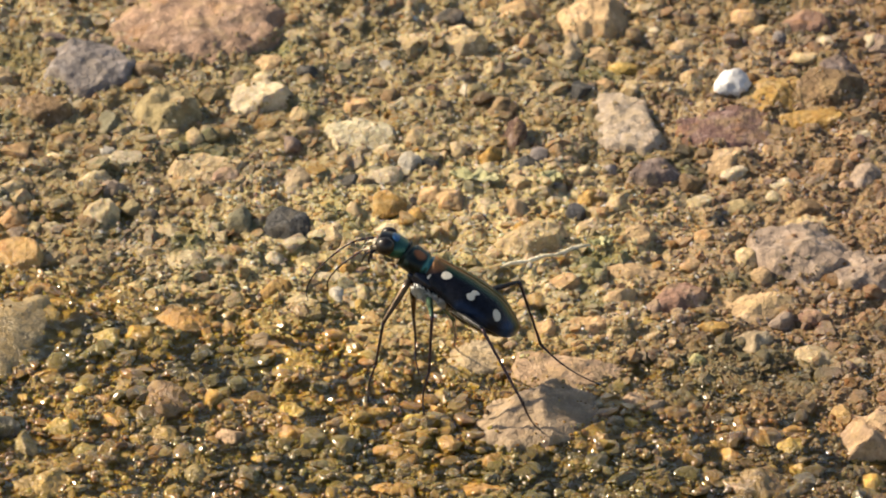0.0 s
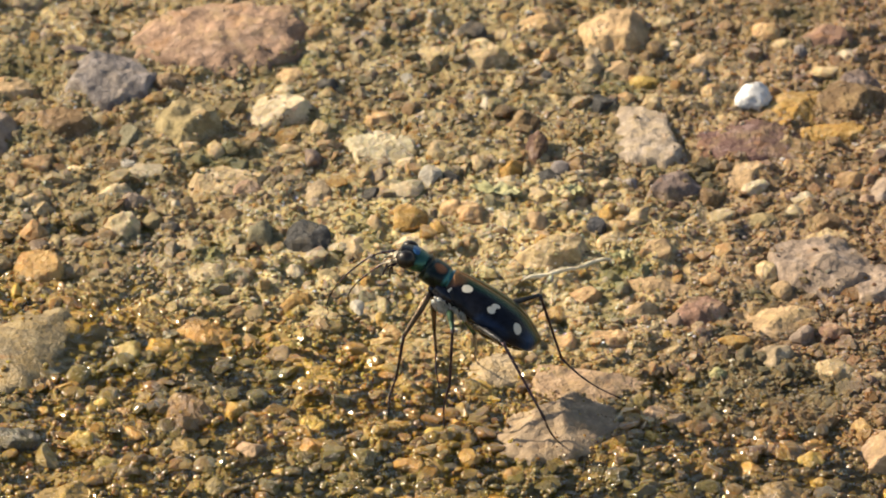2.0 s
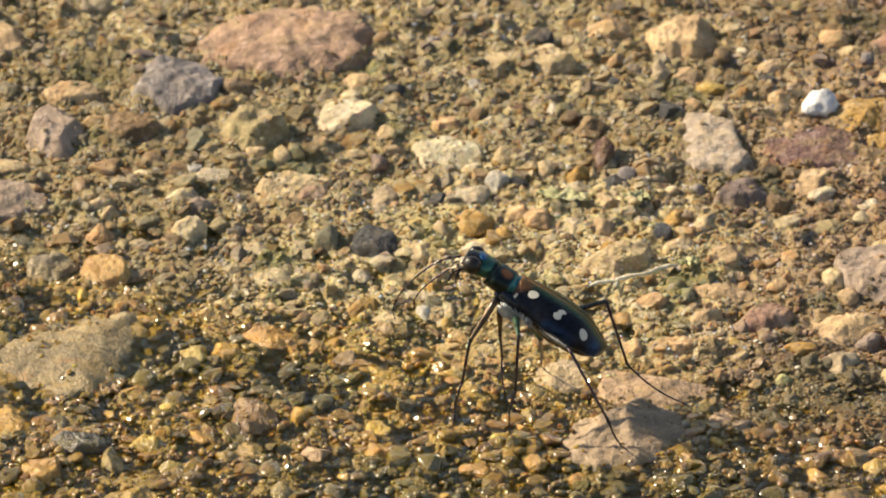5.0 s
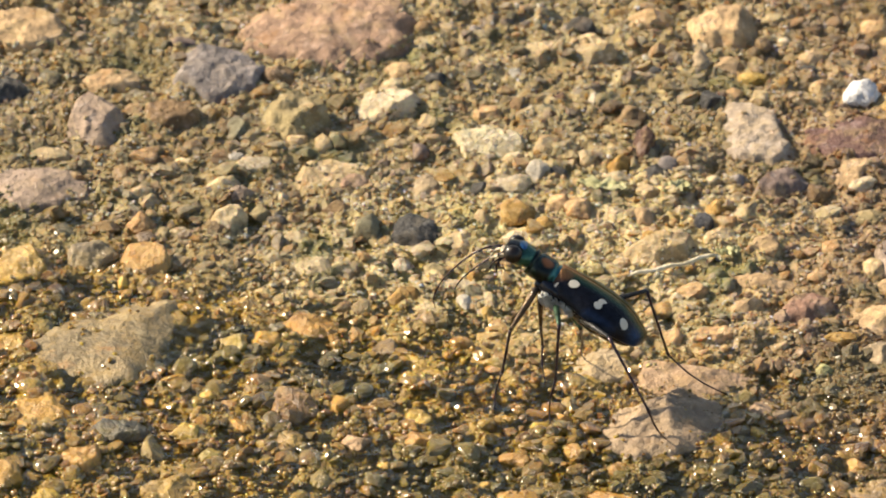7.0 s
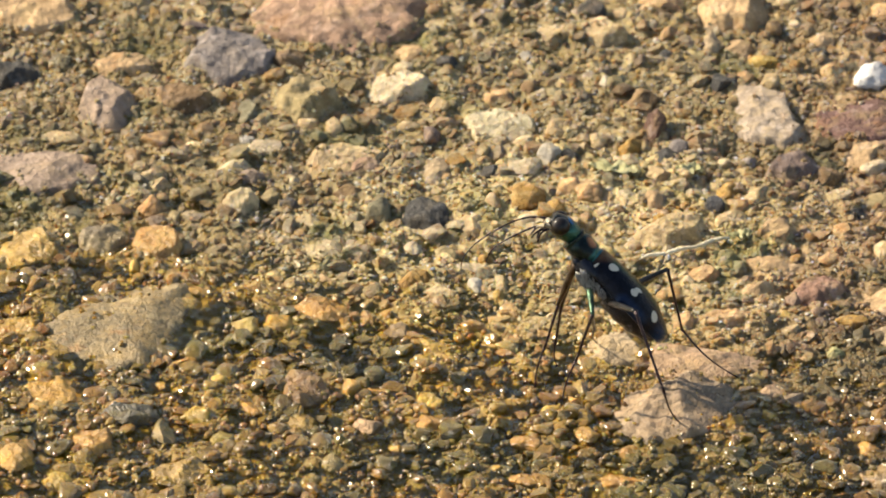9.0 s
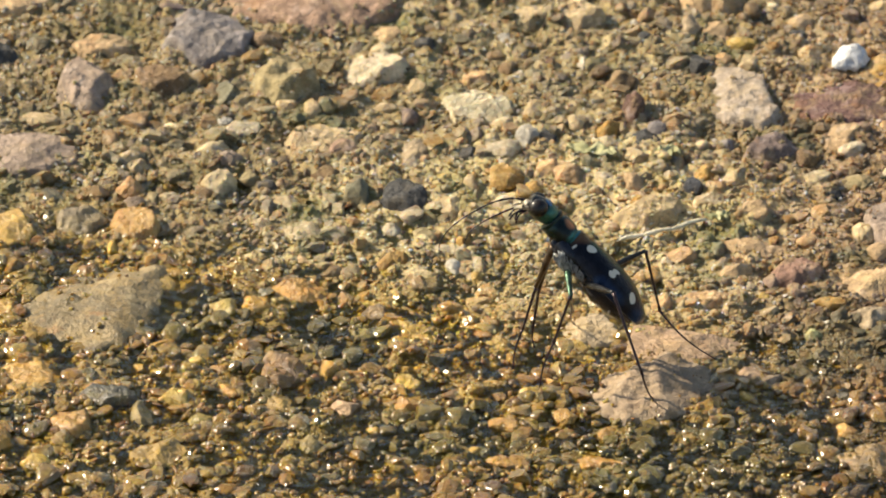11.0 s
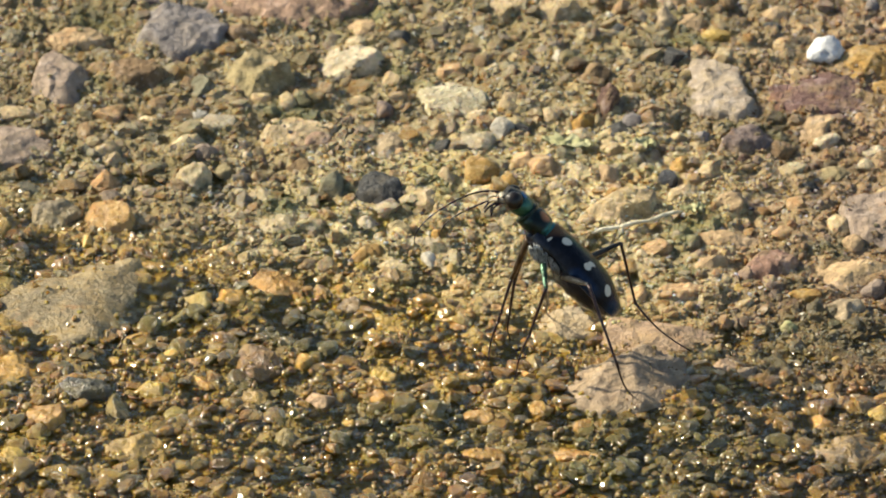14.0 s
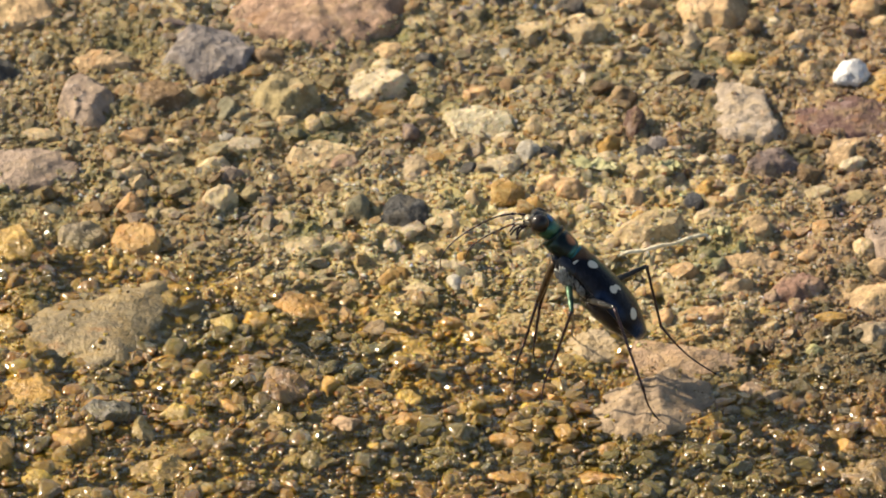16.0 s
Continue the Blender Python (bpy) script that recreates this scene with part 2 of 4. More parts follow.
def triangle_mesh(name, verts, tris, material, smooth=True):
    """The same for large arrays of triangles."""
    me = bpy.data.meshes.new(name)
    me.vertices.add(len(verts))
    me.vertices.foreach_set("co", np.ascontiguousarray(verts, dtype=np.float32).ravel())
    me.loops.add(len(tris) * 3)
    me.loops.foreach_set("vertex_index", np.ascontiguousarray(tris, dtype=np.int32).ravel())
    me.polygons.add(len(tris))
    me.polygons.foreach_set("loop_start", np.arange(0, len(tris) * 3, 3, dtype=np.int32))
    me.polygons.foreach_set("use_smooth", np.full(len(tris), smooth))
    me.materials.append(material)
    me.update(calc_edges=True)
    me.validate()
    return me


def build_ground():
    inner = np.arange(-66, 66.01, 0.28)
    outer = [66.5]
    while outer[-1] < 40000:
        outer.append(outer[-1] * 1.22 + 1)
    axis = np.concatenate([-np.array(outer[::-1]), inner, outer])
    n = len(axis)
    verts = [(x * MM, y * MM, (swell(x, y) + crumbs(x, y)) * MM) for y in axis for x in axis]
    faces = [(j * n + i, j * n + i + 1, (j + 1) * n + i + 1, (j + 1) * n + i) for j in range(n - 1) for i in range(n - 1)]
    ob = new("ground", mesh_of("ground", verts, faces, SOIL))
    return tagged(ob, "damp ochre silty soil, wet along one side", "ground", kind="structure")


build_ground()


# ---- stones ----
def ball(levels):
    bm = bmesh.new()
    bmesh.ops.create_icosphere(bm, subdivisions=levels, radius=1.0)
    bm.verts.ensure_lookup_table()
    v = np.array([q.co[:] for q in bm.verts])
    f = np.array([[q.index for q in g.verts] for g in bm.faces])
    bm.free()
    return v, f


BALLS = {k: ball(k) for k in (1, 2, 3, 4, 5)}


def rock_shape(levels, rng, cuts=9, rough=0.10, low=0.58, high=0.90):
    """A worn, broken stone of radius about 1: a ball cut by random planes, then roughened."""
    v, f = BALLS[levels]
    v = v.copy()
    for _ in range(cuts):
        d = rng.normal(size=3)
        d /= np.linalg.norm(d)
        over = v @ d - rng.uniform(low, high)
        v -= np.clip(over, 0, None)[:, None] * d
    if rough:
        s = rng.uniform(0, 100)
        for i in range(len(v)):
            q = v[i]
            k = noise.noise((q[0] * 1.6 + s, q[1] * 1.6, q[2] * 1.6)) * 1.5 + noise.noise((q[0] * 4 + s, q[1] * 4, q[2] * 4)) * 0.8
            if levels > 3:
                k += noise.noise((q[0] * 11 + s, q[1] * 11, q[2] * 11)) * 0.45
            if levels > 4:
                k += noise.noise((q[0] * 26 + s, q[1] * 26, q[2] * 26)) * 0.28
            v[i] = q * (1 + k * rough)
    return v / np.abs(v).max(axis=0), f


CRUSTS = []  # the skins of the larger stones, for the grit that lies on them
TAKEN = []   # footprints of the placed stones: x, y, half length, half depth, turn
NAMES = {"white": "white quartz", "dark": "black (basalt and shaded hollows)", "quartz": "translucent pale quartz", "darkblue": "blue-black slate"}


def embedded_rock(length, depth, height, rng, tilt):
    """A stone broken along planes whose foot is buried: a top face, side faces at several slopes, and a rough skin. Millimetres."""
    top = height * 0.38
    sides = []
    count = rng.integers(8, 12)
    for k in range(count):
        a = 2 * math.pi * (k + rng.uniform(-0.3, 0.3)) / count
        nx, ny = math.cos(a), math.sin(a)
        reach = math.hypot(nx * length / 2, ny * depth / 2) * rng.uniform(0.90, 1.08)
        sides.append((nx, ny, reach, rng.uniform(0.9, 3.2)))
    crown = [(math.tan(radians(tilt)) + rng.uniform(-0.08, 0.08), rng.uniform(-0.10, 0.10), top)]
    for _ in range(3):   # broken corners of the top face
        a = rng.uniform(0, 6.28)
        q = rng.uniform(0.15, 0.5)
        crown.append((q * math.cos(a), q * math.sin(a), top * rng.uniform(1.0, 1.15) + q * rng.uniform(0.0, 0.22) * min(length, depth)))
    step_mm = max(0.17, length / 50)
    xs = np.arange(-length * 0.62, length * 0.62 + step_mm, step_mm)
    ys = np.arange(-depth * 0.66, depth * 0.66 + step_mm, step_mm)
    s = rng.uniform(0, 100)
    verts = []
    for y in ys:
        for x in xs:
            wx = x + noise.noise((x * 0.5 + s, y * 0.5, 1.0)) * 0.08 * length
            wy = y + noise.noise((x * 0.5 + s, y * 0.5, 5.0)) * 0.08 * depth
            z = min(c - a * x - b * y if a else c for a, b, c in ((-p, q, r) for p, q, r in crown))
            z = min(z, min((r - nx * wx - ny * wy) * k for nx, ny, r, k in sides))
            z += noise.noise((x * 0.45 + s, y * 0.45, 2.0)) * 0.20 * top + noise.noise((x * 0.9 + s, y * 0.9, 2.0)) * 0.15 * top + noise.noise((x * 2.2 + s, y * 2.2, z)) * 0.12 - abs(noise.noise((x * 1.3 + s, y * 1.3, 8.0))) * 0.14 + 0.08 + noise.noise((x * 5 + s, y * 5, z * 2)) * 0.06
            verts.append((x, y, max(z, -1.6)))
    n, m = len(xs), len(ys)
    faces = [(j * n + i, j * n + i + 1, (j + 1) * n + i + 1, (j + 1) * n + i) for j in range(m - 1) for i in range(n - 1)]
    rim = [i for i in range(n)] + [j * n + n - 1 for j in range(1, m)] + [(m - 1) * n + i for i in range(n - 2, -1, -1)] + [j * n for j in range(m - 2, 0, -1)]
    foot = len(verts)
    verts += [(verts[i][0], verts[i][1], -2.4) for i in rim]
    faces += [(rim[i], foot + i, foot + (i + 1) % len(rim), rim[(i + 1) % len(rim)]) for i in range(len(rim))]
    faces.append(tuple(foot + i for i in range(len(rim)))[::-1])
    return np.array(verts), faces, (xs, ys)


def pebble(x, y, length, depth, height, turn, hue, tilt=None):
    """One stone of its own, lying half sunk in the silt. Millimetres and degrees."""
    rng = np.random.default_rng(len(TAKEN) + 11)
    if length > 4.2:
        lean = tilt if tilt is not None else rng.uniform(-2, 13)   # most lie with the low side one way, as water left them
        v, f, axes = embedded_rock(length, depth, height, rng, lean * math.cos(radians(turn)))
        if hue not in ("dark", "white", "grey"):
            CRUSTS.append((x, y, radians(turn), swell(x, y), v, axes, length, depth))
        ob = new("stone", mesh_of("stone", (v * MM).tolist(), f, STONE[hue]))
        ob.matrix_world = pose(x * MM, y * MM, swell(x, y) * MM, 0, 0, turn)
    else:
        v, f = rock_shape(4 if length > 2.6 else 3, rng, 12, 0.10)
        v = v * np.array([length, depth, height]) * 0.53 * MM
        ob = new("pebble", mesh_of("stone", v.tolist(), f.tolist(), STONE[hue]))
        ob.matrix_world = pose(x * MM, y * MM, (swell(x, y) - height * 0.02) * MM, rng.uniform(-6, 6), rng.uniform(-6, 6), turn)
    TAKEN.append((x, y, length / 2, depth / 2, radians(turn)))
    size = "large flat" if length > 9 else "rounded" if length < 2.5 else "angular"
    words = {"pinkbrown": "pinkish brown", "greytan": "grey tan", "redbrown": "reddish brown", "pinktan": "pinkish tan", "darkred": "dark red (one for a shaded hollow)",
             "greyolive": "grey olive", "pinkgrey": "pinkish grey", "sandy": "pale sandy", "palegrey": "pale grey", "palegreen": "pale green", "purple": "purplish brown", "plum": "dull plum red"}.get(hue, NAMES.get(hue, hue))
    return tagged(ob, f"{size} {words} stone half sunk in silt", "stone", "stones in the soil")


pebble(-35.6, 34.6, 9.8, 9.2, 4.4, 150, "grey", tilt=-4.0)
pebble(-25.0, 43.0, 19.0, 12.0, 4.4, 14, "pinkbrown")
pebble(-39.7, 40.4, 3.7, 2.8, 2.3, -0, "purple")
pebble(-29.7, 34.0, 3.6, 2.9, 2.4, -0, "brown")
pebble(-27.5, 25.4, 7.1, 6.4, 6.1, 20, "olive")
pebble(-19.3, 29.4, 8.3, 5.1, 2.5, -0, "cream")
pebble(-13.7, 34.0, 2.7, 2.3, 2.2, -13, "dark")
pebble(-8.2, 21.8, 7.6, 6.2, 2.1, -14, "quartz", tilt=4.0)
pebble(17.4, 23.6, 13.4, 7.4, 3.0, -57, "sandy", tilt=2.0)
pebble(29.4, 31.0, 3.5, 4.4, 4.4, -13, "white")
pebble(29.6, 22.4, 13.6, 6.4, 2.2, 5, "plum", tilt=3.0)
pebble(33.4, 29.4, 8.5, 5.4, 2.6, 38, "ochre", tilt=12.0)
pebble(38.9, 30.8, 8.1, 5.8, 3.5, 30, "brown")
pebble(37.3, 25.2, 6.8, 4.0, 1.4, -0, "ochre")
pebble(40.0, 33.1, 4.8, 4.2, 3.5, -0, "purple")
pebble(37.0, 43.0, 5.3, 3.9, 3.3, -0, "redbrown")
pebble(44.5, 39.1, 3.2, 3.6, 3.0, -0, "purple")
pebble(15.4, 44.1, 7.7, 7.3, 4.4, -13, "pinktan")
pebble(7.9, 45.4, 5.4, 3.1, 2.6, 14, "orange")
pebble(2.0, 39.6, 5.3, 5.2, 3.7, -0, "tan")
pebble(13.0, 38.3, 3.0, 4.5, 2.2, -0, "greytan")
# a deep hollow built as a stone, its shade put into the colour
pebble(7.4, 20.6, 2.8, 4.1, 4.1, -13, "darkred")
pebble(6.0, 26.2, 3.5, 3.2, 2.7, -7, "brown")
pebble(-33.8, 6.1, 3.5, 4.2, 4.0, -13, "pale")
pebble(-34.8, 12.5, 3.7, 3.2, 2.7, 7, "pale")
pebble(-23.6, 15.0, 7.8, 6.5, 2.2, 33, "tan")
pebble(-20.1, 4.7, 2.6, 3.8, 3.8, -0, "greyolive")
pebble(-15.4, 4.3, 5.0, 5.4, 3.2, -19, "dark")
pebble(-6.1, 13.3, 4.2, 3.0, 2.2, 7, "cream")
pebble(9.0, 1.4, 7.2, 5.0, 4.2, 27, "tan")
pebble(19.3, 1.6, 3.6, 3.6, 3.0, 21, "pinktan")
pebble(21.2, 13.1, 5.3, 4.7, 4.0, 14, "purple")
pebble(23.0, -9.5, 5.9, 4.3, 3.6, 21, "redbrown")
pebble(35.1, -0.6, 11.6, 9.7, 4.9, -31, "pinkgrey", tilt=16.0)
pebble(41.7, -4.3, 8.4, 8.0, 3.3, -7, "pinkgrey")
pebble(42.2, -4.5, 5.1, 4.9, 3.6, -15, "pinkgrey")
pebble(30.1, -10.3, 10.6, 5.5, 1.7, -9, "pinktan")
pebble(30.2, -17.2, 4.0, 4.2, 3.5, 39, "greytan")
pebble(41.1, -34.3, 6.9, 9.2, 6.6, -15, "pink")
pebble(38.6, -30.2, 3.4, 3.3, 2.8, -14, "pinktan")
pebble(30.4, -43.3, 7.8, 5.1, 3.7, -0, "purple")
pebble(12.2, -23.0, 12.0, 9.0, 2.6, -9, "pink", tilt=3.0)
pebble(9.2, -32.2, 14.0, 9.6, 5.0, 20, "pinkgrey", tilt=11.0)
pebble(2.8, -20.6, 6.8, 5.6, 2.4, 7, "sandy", tilt=2.0)
pebble(14.6, -14.3, 5.1, 2.5, 2.1, -4, "orange")
pebble(19.2, -4.6, 7.6, 3.1, 1.9, -19, "pinktan")
pebble(-29.3, -16.2, 3.7, 3.5, 3.4, 13, "yellow")
pebble(-25.3, -14.1, 7.0, 3.9, 2.8, 12, "ochre")
pebble(-32.6, -16.7, 3.4, 3.2, 2.7, -7, "palegrey")
pebble(-25.2, -2.7, 5.8, 3.5, 1.7, -8, "pale")
pebble(-16.3, -7.9, 4.3, 2.3, 2.2, 32, "ochre")
pebble(-11.8, -5.3, 5.8, 1.9, 1.2, -0, "cream")
pebble(-13.5, -9.7, 4.0, 2.4, 1.4, -6, "pale")
pebble(-16.6, -1.8, 2.2, 2.0, 1.7, -21, "cream")
pebble(-14.3, -34.2, 5.0, 3.0, 2.9, -7, "orange")
pebble(-5.1, -37.3, 3.5, 2.6, 2.5, -0, "orange")
pebble(-26.6, -28.4, 5.4, 6.0, 4.0, 14, "brown")
pebble(-26.7, -34.4, 5.7, 3.6, 2.1, 13, "greytan")
pebble(-34.2, -36.5, 3.6, 3.4, 2.5, 29, "palegrey")
pebble(-36.5, -32.9, 4.2, 3.8, 3.2, 52, "cream")
pebble(-38.0, -43.1, 6.2, 4.5, 2.7, 19, "greytan")
pebble(-39.9, -36.2, 3.4, 3.3, 3.2, -0, "grey")
pebble(-31.7, -31.4, 3.4, 2.6, 1.9, -7, "orange")
pebble(-41.9, -1.8, 5.4, 5.1, 3.6, 22, "orange")
pebble(-42.7, 5.3, 3.0, 3.5, 2.9, -0, "orange")
pebble(-42.9, 10.8, 2.9, 2.9, 2.4, -0, "tan")
pebble(-42.8, 18.5, 3.9, 3.4, 2.9, 27, "orange")
pebble(-40.1, 25.5, 5.9, 5.1, 3.7, -0, "brown")
pebble(-33.2, 23.4, 3.5, 3.7, 3.1, -7, "greyolive")
pebble(-43.4, -17.4, 28.0, 12.6, 3.9, 31, "beige", tilt=3.0)
pebble(-47.8, 24.6, 6.0, 8.2, 5.3, -0, "pinkgrey")
pebble(-53.7, 13.1, 11.5, 9.2, 2.8, -14, "pinkgrey")
pebble(-56.2, 42.5, 9.9, 6.0, 3.6, -8, "pinktan")
pebble(-46.6, 32.8, 6.0, 3.8, 2.7, -0, "pinktan")
pebble(-47.3, -0.6, 5.4, 5.1, 3.7, -12, "grey")
pebble(-44.0, -5.8, 1.8, 2.4, 2.3, -0, "pale")
pebble(-51.1, -14.1, 2.2, 1.8, 1.3, -22, "white")
pebble(-50.0, -29.4, 7.6, 6.8, 2.2, -8, "pinktan", tilt=2.0)
pebble(-43.2, -33.2, 6.8, 3.4, 3.4, 7, "dark")
pebble(-46.6, -38.0, 4.5, 5.0, 3.6, -0, "orange")
pebble(-53.4, -40.8, 4.0, 4.7, 4.0, -0, "pinktan")
pebble(-49.5, -44.6, 3.4, 3.3, 2.8, -0, "cream")
pebble(-54.6, -3.3, 6.5, 6.3, 3.8, 13, "tan")
pebble(-55.1, -17.5, 5.7, 3.6, 2.6, -0, "tan")
pebble(-52.3, 18.4, 4.2, 2.7, 1.9, -7, "tan")
pebble(-57.6, 30.5, 5.7, 4.1, 4.0, -0, "dark")
pebble(-42.3, 9.9, 2.8, 2.3, 1.6, 29, "tan")
pebble(-12.9, 44.0, 2.4, 2.1, 1.5, -0, "tan")
pebble(-15.2, 41.6, 4.2, 2.2, 1.3, 36, "pale")
pebble(-3.1, 39.3, 4.3, 3.1, 2.2, 15, "tan")
pebble(-18.3, 33.1, 2.5, 2.9, 2.4, -0, "pale")
pebble(-12.6, 37.7, 1.0, 1.6, 1.5, -0, "cream")
pebble(-9.4, 36.3, 1.0, 1.5, 1.5, -0, "cream")
pebble(-5.7, 35.3, 1.7, 1.8, 1.5, -0, "palegrey")
pebble(-17.5, 36.7, 3.6, 2.9, 1.7, -0, "pinktan")
pebble(-8.2, 27.8, 3.4, 3.2, 1.9, -16, "orange")
pebble(-14.5, 25.4, 2.6, 3.5, 2.6, -15, "tan")
pebble(-4.2, 28.9, 1.4, 1.2, 1.1, 26, "cream")
pebble(-1.1, 30.4, 1.8, 2.0, 1.9, -0, "darkred")
pebble(-2.2, 28.0, 3.0, 2.5, 1.5, -0, "greyolive")
pebble(-5.4, 29.9, 1.8, 2.7, 2.0, -0, "brown")
pebble(-10.0, 43.6, 1.6, 1.8, 1.5, -0, "grey")
pebble(0.9, 44.7, 3.0, 3.1, 3.0, -0, "dark")
pebble(3.8, 44.0, 2.2, 1.9, 1.4, -0, "tan")
pebble(7.0, 41.7, 1.3, 1.4, 1.3, -0, "cream")
pebble(8.7, 40.0, 1.7, 2.6, 1.9, -29, "orange")
pebble(16.1, 37.1, 3.4, 2.9, 2.1, 35, "pinktan")
# these two black stones hold the shadow between stones as colour
pebble(8.4, 35.2, 1.8, 2.1, 2.1, -0, "dark")
pebble(14.0, 29.8, 3.2, 3.4, 2.5, -0, "dark")
pebble(16.3, 31.0, 2.2, 2.1, 1.7, 14, "orange")
pebble(18.9, 30.4, 2.6, 3.4, 2.4, -15, "tan")
pebble(18.1, 34.5, 3.7, 2.4, 1.4, -8, "yellow")
pebble(2.3, 30.0, 1.6, 2.4, 1.7, -0, "palegrey")
pebble(20.6, 46.2, 3.1, 2.2, 1.6, -0, "pale")
pebble(21.7, 41.8, 1.6, 1.3, 1.1, -0, "cream")
pebble(7.2, 31.2, 1.8, 1.3, 1.1, -0, "pale")
pebble(5.5, 24.0, 1.4, 1.2, 1.1, 26, "cream")
pebble(19.4, 41.0, 1.7, 2.6, 2.2, -0, "brown")
pebble(24.5, 38.9, 2.8, 2.4, 1.7, -0, "pinktan")
pebble(31.0, 44.4, 3.4, 3.1, 2.2, -0, "orange")
pebble(32.7, 42.3, 2.7, 1.8, 1.3, 29, "tan")
pebble(34.3, 40.6, 1.8, 1.8, 1.5, -0, "grey")
pebble(38.9, 39.4, 3.1, 2.8, 2.0, 35, "cream")
pebble(33.7, 28.8, 2.7, 2.3, 1.9, -0, "orange")
pebble(32.1, 31.4, 4.2, 1.8, 1.1, 42, "ochre")
pebble(25.5, 32.7, 2.7, 2.3, 1.7, 29, "tan")
pebble(23.9, 36.1, 2.1, 1.8, 1.3, -29, "dark")
pebble(36.5, 36.7, 3.7, 2.4, 1.4, -0, "tan")
pebble(43.5, 39.8, 1.8, 2.8, 2.3, -0, "cream")
pebble(-31.6, 16.7, 3.8, 3.1, 2.3, 22, "cream")
pebble(-38.9, 17.5, 2.7, 1.9, 1.3, -7, "pale")
pebble(-40.9, 16.7, 1.2, 1.2, 1.2, -0, "dark")
pebble(-32.8, 11.4, 2.9, 3.0, 2.2, -0, "pinkgrey")
pebble(-28.6, 10.4, 1.6, 1.6, 1.6, -0, "cream")
pebble(-29.1, 6.5, 2.1, 2.2, 1.9, -0, "darkblue")
pebble(-30.9, 7.8, 2.4, 2.7, 1.6, -0, "olive")
pebble(-39.1, 4.1, 3.1, 2.6, 1.6, -16, "pale")
pebble(-27.0, 2.5, 4.7, 3.0, 1.4, 8, "pale")
pebble(-23.2, 8.8, 3.0, 2.7, 1.9, -0, "brown")
pebble(-27.5, 21.7, 2.2, 2.0, 1.7, 27, "tan")
pebble(-24.9, 20.8, 2.4, 3.4, 2.4, -0, "tan")
pebble(-33.6, 17.9, 1.6, 2.1, 1.7, -0, "palegrey")
pebble(-34.2, 1.5, 1.2, 0.9, 0.9, -0, "white")
pebble(-40.2, 4.0, 1.6, 1.8, 1.7, -0, "olive")
pebble(-42.1, 2.8, 2.5, 2.2, 1.6, -0, "purple")
pebble(-17.5, 22.1, 2.4, 1.9, 1.3, 15, "tan")
pebble(-15.2, 19.9, 2.0, 2.6, 2.5, -0, "purple")
pebble(-5.6, 18.4, 2.9, 2.0, 1.7, 27, "pale")
pebble(-3.3, 16.1, 2.4, 2.9, 2.4, -0, "palegrey")
pebble(-1.8, 16.1, 2.9, 2.4, 1.7, -0, "dark")
pebble(-11.2, 16.9, 1.6, 1.4, 1.2, -0, "cream")
pebble(-11.2, 14.1, 1.4, 1.5, 1.4, -0, "cream")
pebble(-9.2, 12.4, 2.0, 2.7, 1.6, -0, "dark")
pebble(-5.3, 7.8, 3.5, 4.2, 3.0, -0, "ochre")
pebble(-1.1, 10.1, 3.5, 3.0, 2.2, -7, "orange")
pebble(-11.2, 8.0, 2.5, 2.1, 1.7, -0, "yellow")
pebble(-8.9, 7.1, 2.1, 2.5, 2.1, 27, "tan")
pebble(-10.5, 2.6, 3.6, 3.7, 2.6, -0, "tan")
pebble(-5.3, 3.9, 3.6, 1.9, 1.2, 8, "cream")
pebble(-2.7, 5.6, 2.5, 2.7, 1.9, 15, "ochre")
pebble(-17.7, 13.4, 2.4, 2.2, 1.6, -0, "grey")
pebble(-14.3, 13.0, 3.5, 3.7, 2.2, -8, "greytan")
pebble(-13.4, 11.9, 1.6, 1.3, 1.1, -0, "orange")
pebble(-21.6, 13.4, 3.1, 3.5, 2.1, -16, "pinkbrown")
pebble(-2.5, 21.2, 2.5, 3.2, 1.9, -0, "tan")
pebble(0.6, 8.9, 4.2, 3.3, 2.8, -7, "orange")
pebble(4.9, 17.8, 2.7, 3.4, 2.4, -0, "ochre")
pebble(1.5, 18.4, 2.0, 2.3, 2.0, 27, "tan")
pebble(4.8, 14.7, 3.6, 2.2, 1.6, -0, "pale")
pebble(8.2, 15.6, 3.6, 3.2, 1.9, -16, "dark")
pebble(9.7, 17.4, 2.2, 2.5, 1.8, -15, "grey")
pebble(13.1, 18.8, 2.8, 1.7, 1.5, 21, "tan")
pebble(14.2, 14.7, 2.4, 1.6, 1.3, 21, "pale")
pebble(7.7, 12.3, 2.9, 2.4, 1.8, -29, "tan")
pebble(7.3, 7.3, 2.5, 2.8, 2.4, -0, "pinktan")
pebble(4.3, 7.8, 2.7, 2.8, 1.7, -0, "pale")
pebble(11.0, 8.3, 2.2, 1.8, 1.3, 22, "cream")
pebble(13.2, 6.5, 2.4, 2.2, 1.9, -0, "darkblue")
pebble(14.6, 9.0, 2.9, 2.4, 2.0, -0, "ochre")
pebble(17.7, 7.9, 3.0, 3.5, 2.5, -15, "tan")
pebble(16.7, 14.7, 1.8, 2.1, 1.7, -0, "grey")
pebble(14.9, 3.8, 3.5, 2.5, 1.8, 7, "tan")
pebble(7.9, 5.0, 1.8, 1.7, 1.2, -0, "pinktan")
pebble(20.8, 9.9, 1.6, 1.5, 1.4, -0, "darkred")
pebble(28.3, 17.3, 5.5, 3.2, 2.3, 61, "pinktan")
pebble(29.1, 14.4, 2.9, 2.0, 1.7, 21, "cream")
pebble(24.5, 12.4, 2.7, 2.5, 2.1, 14, "brown")
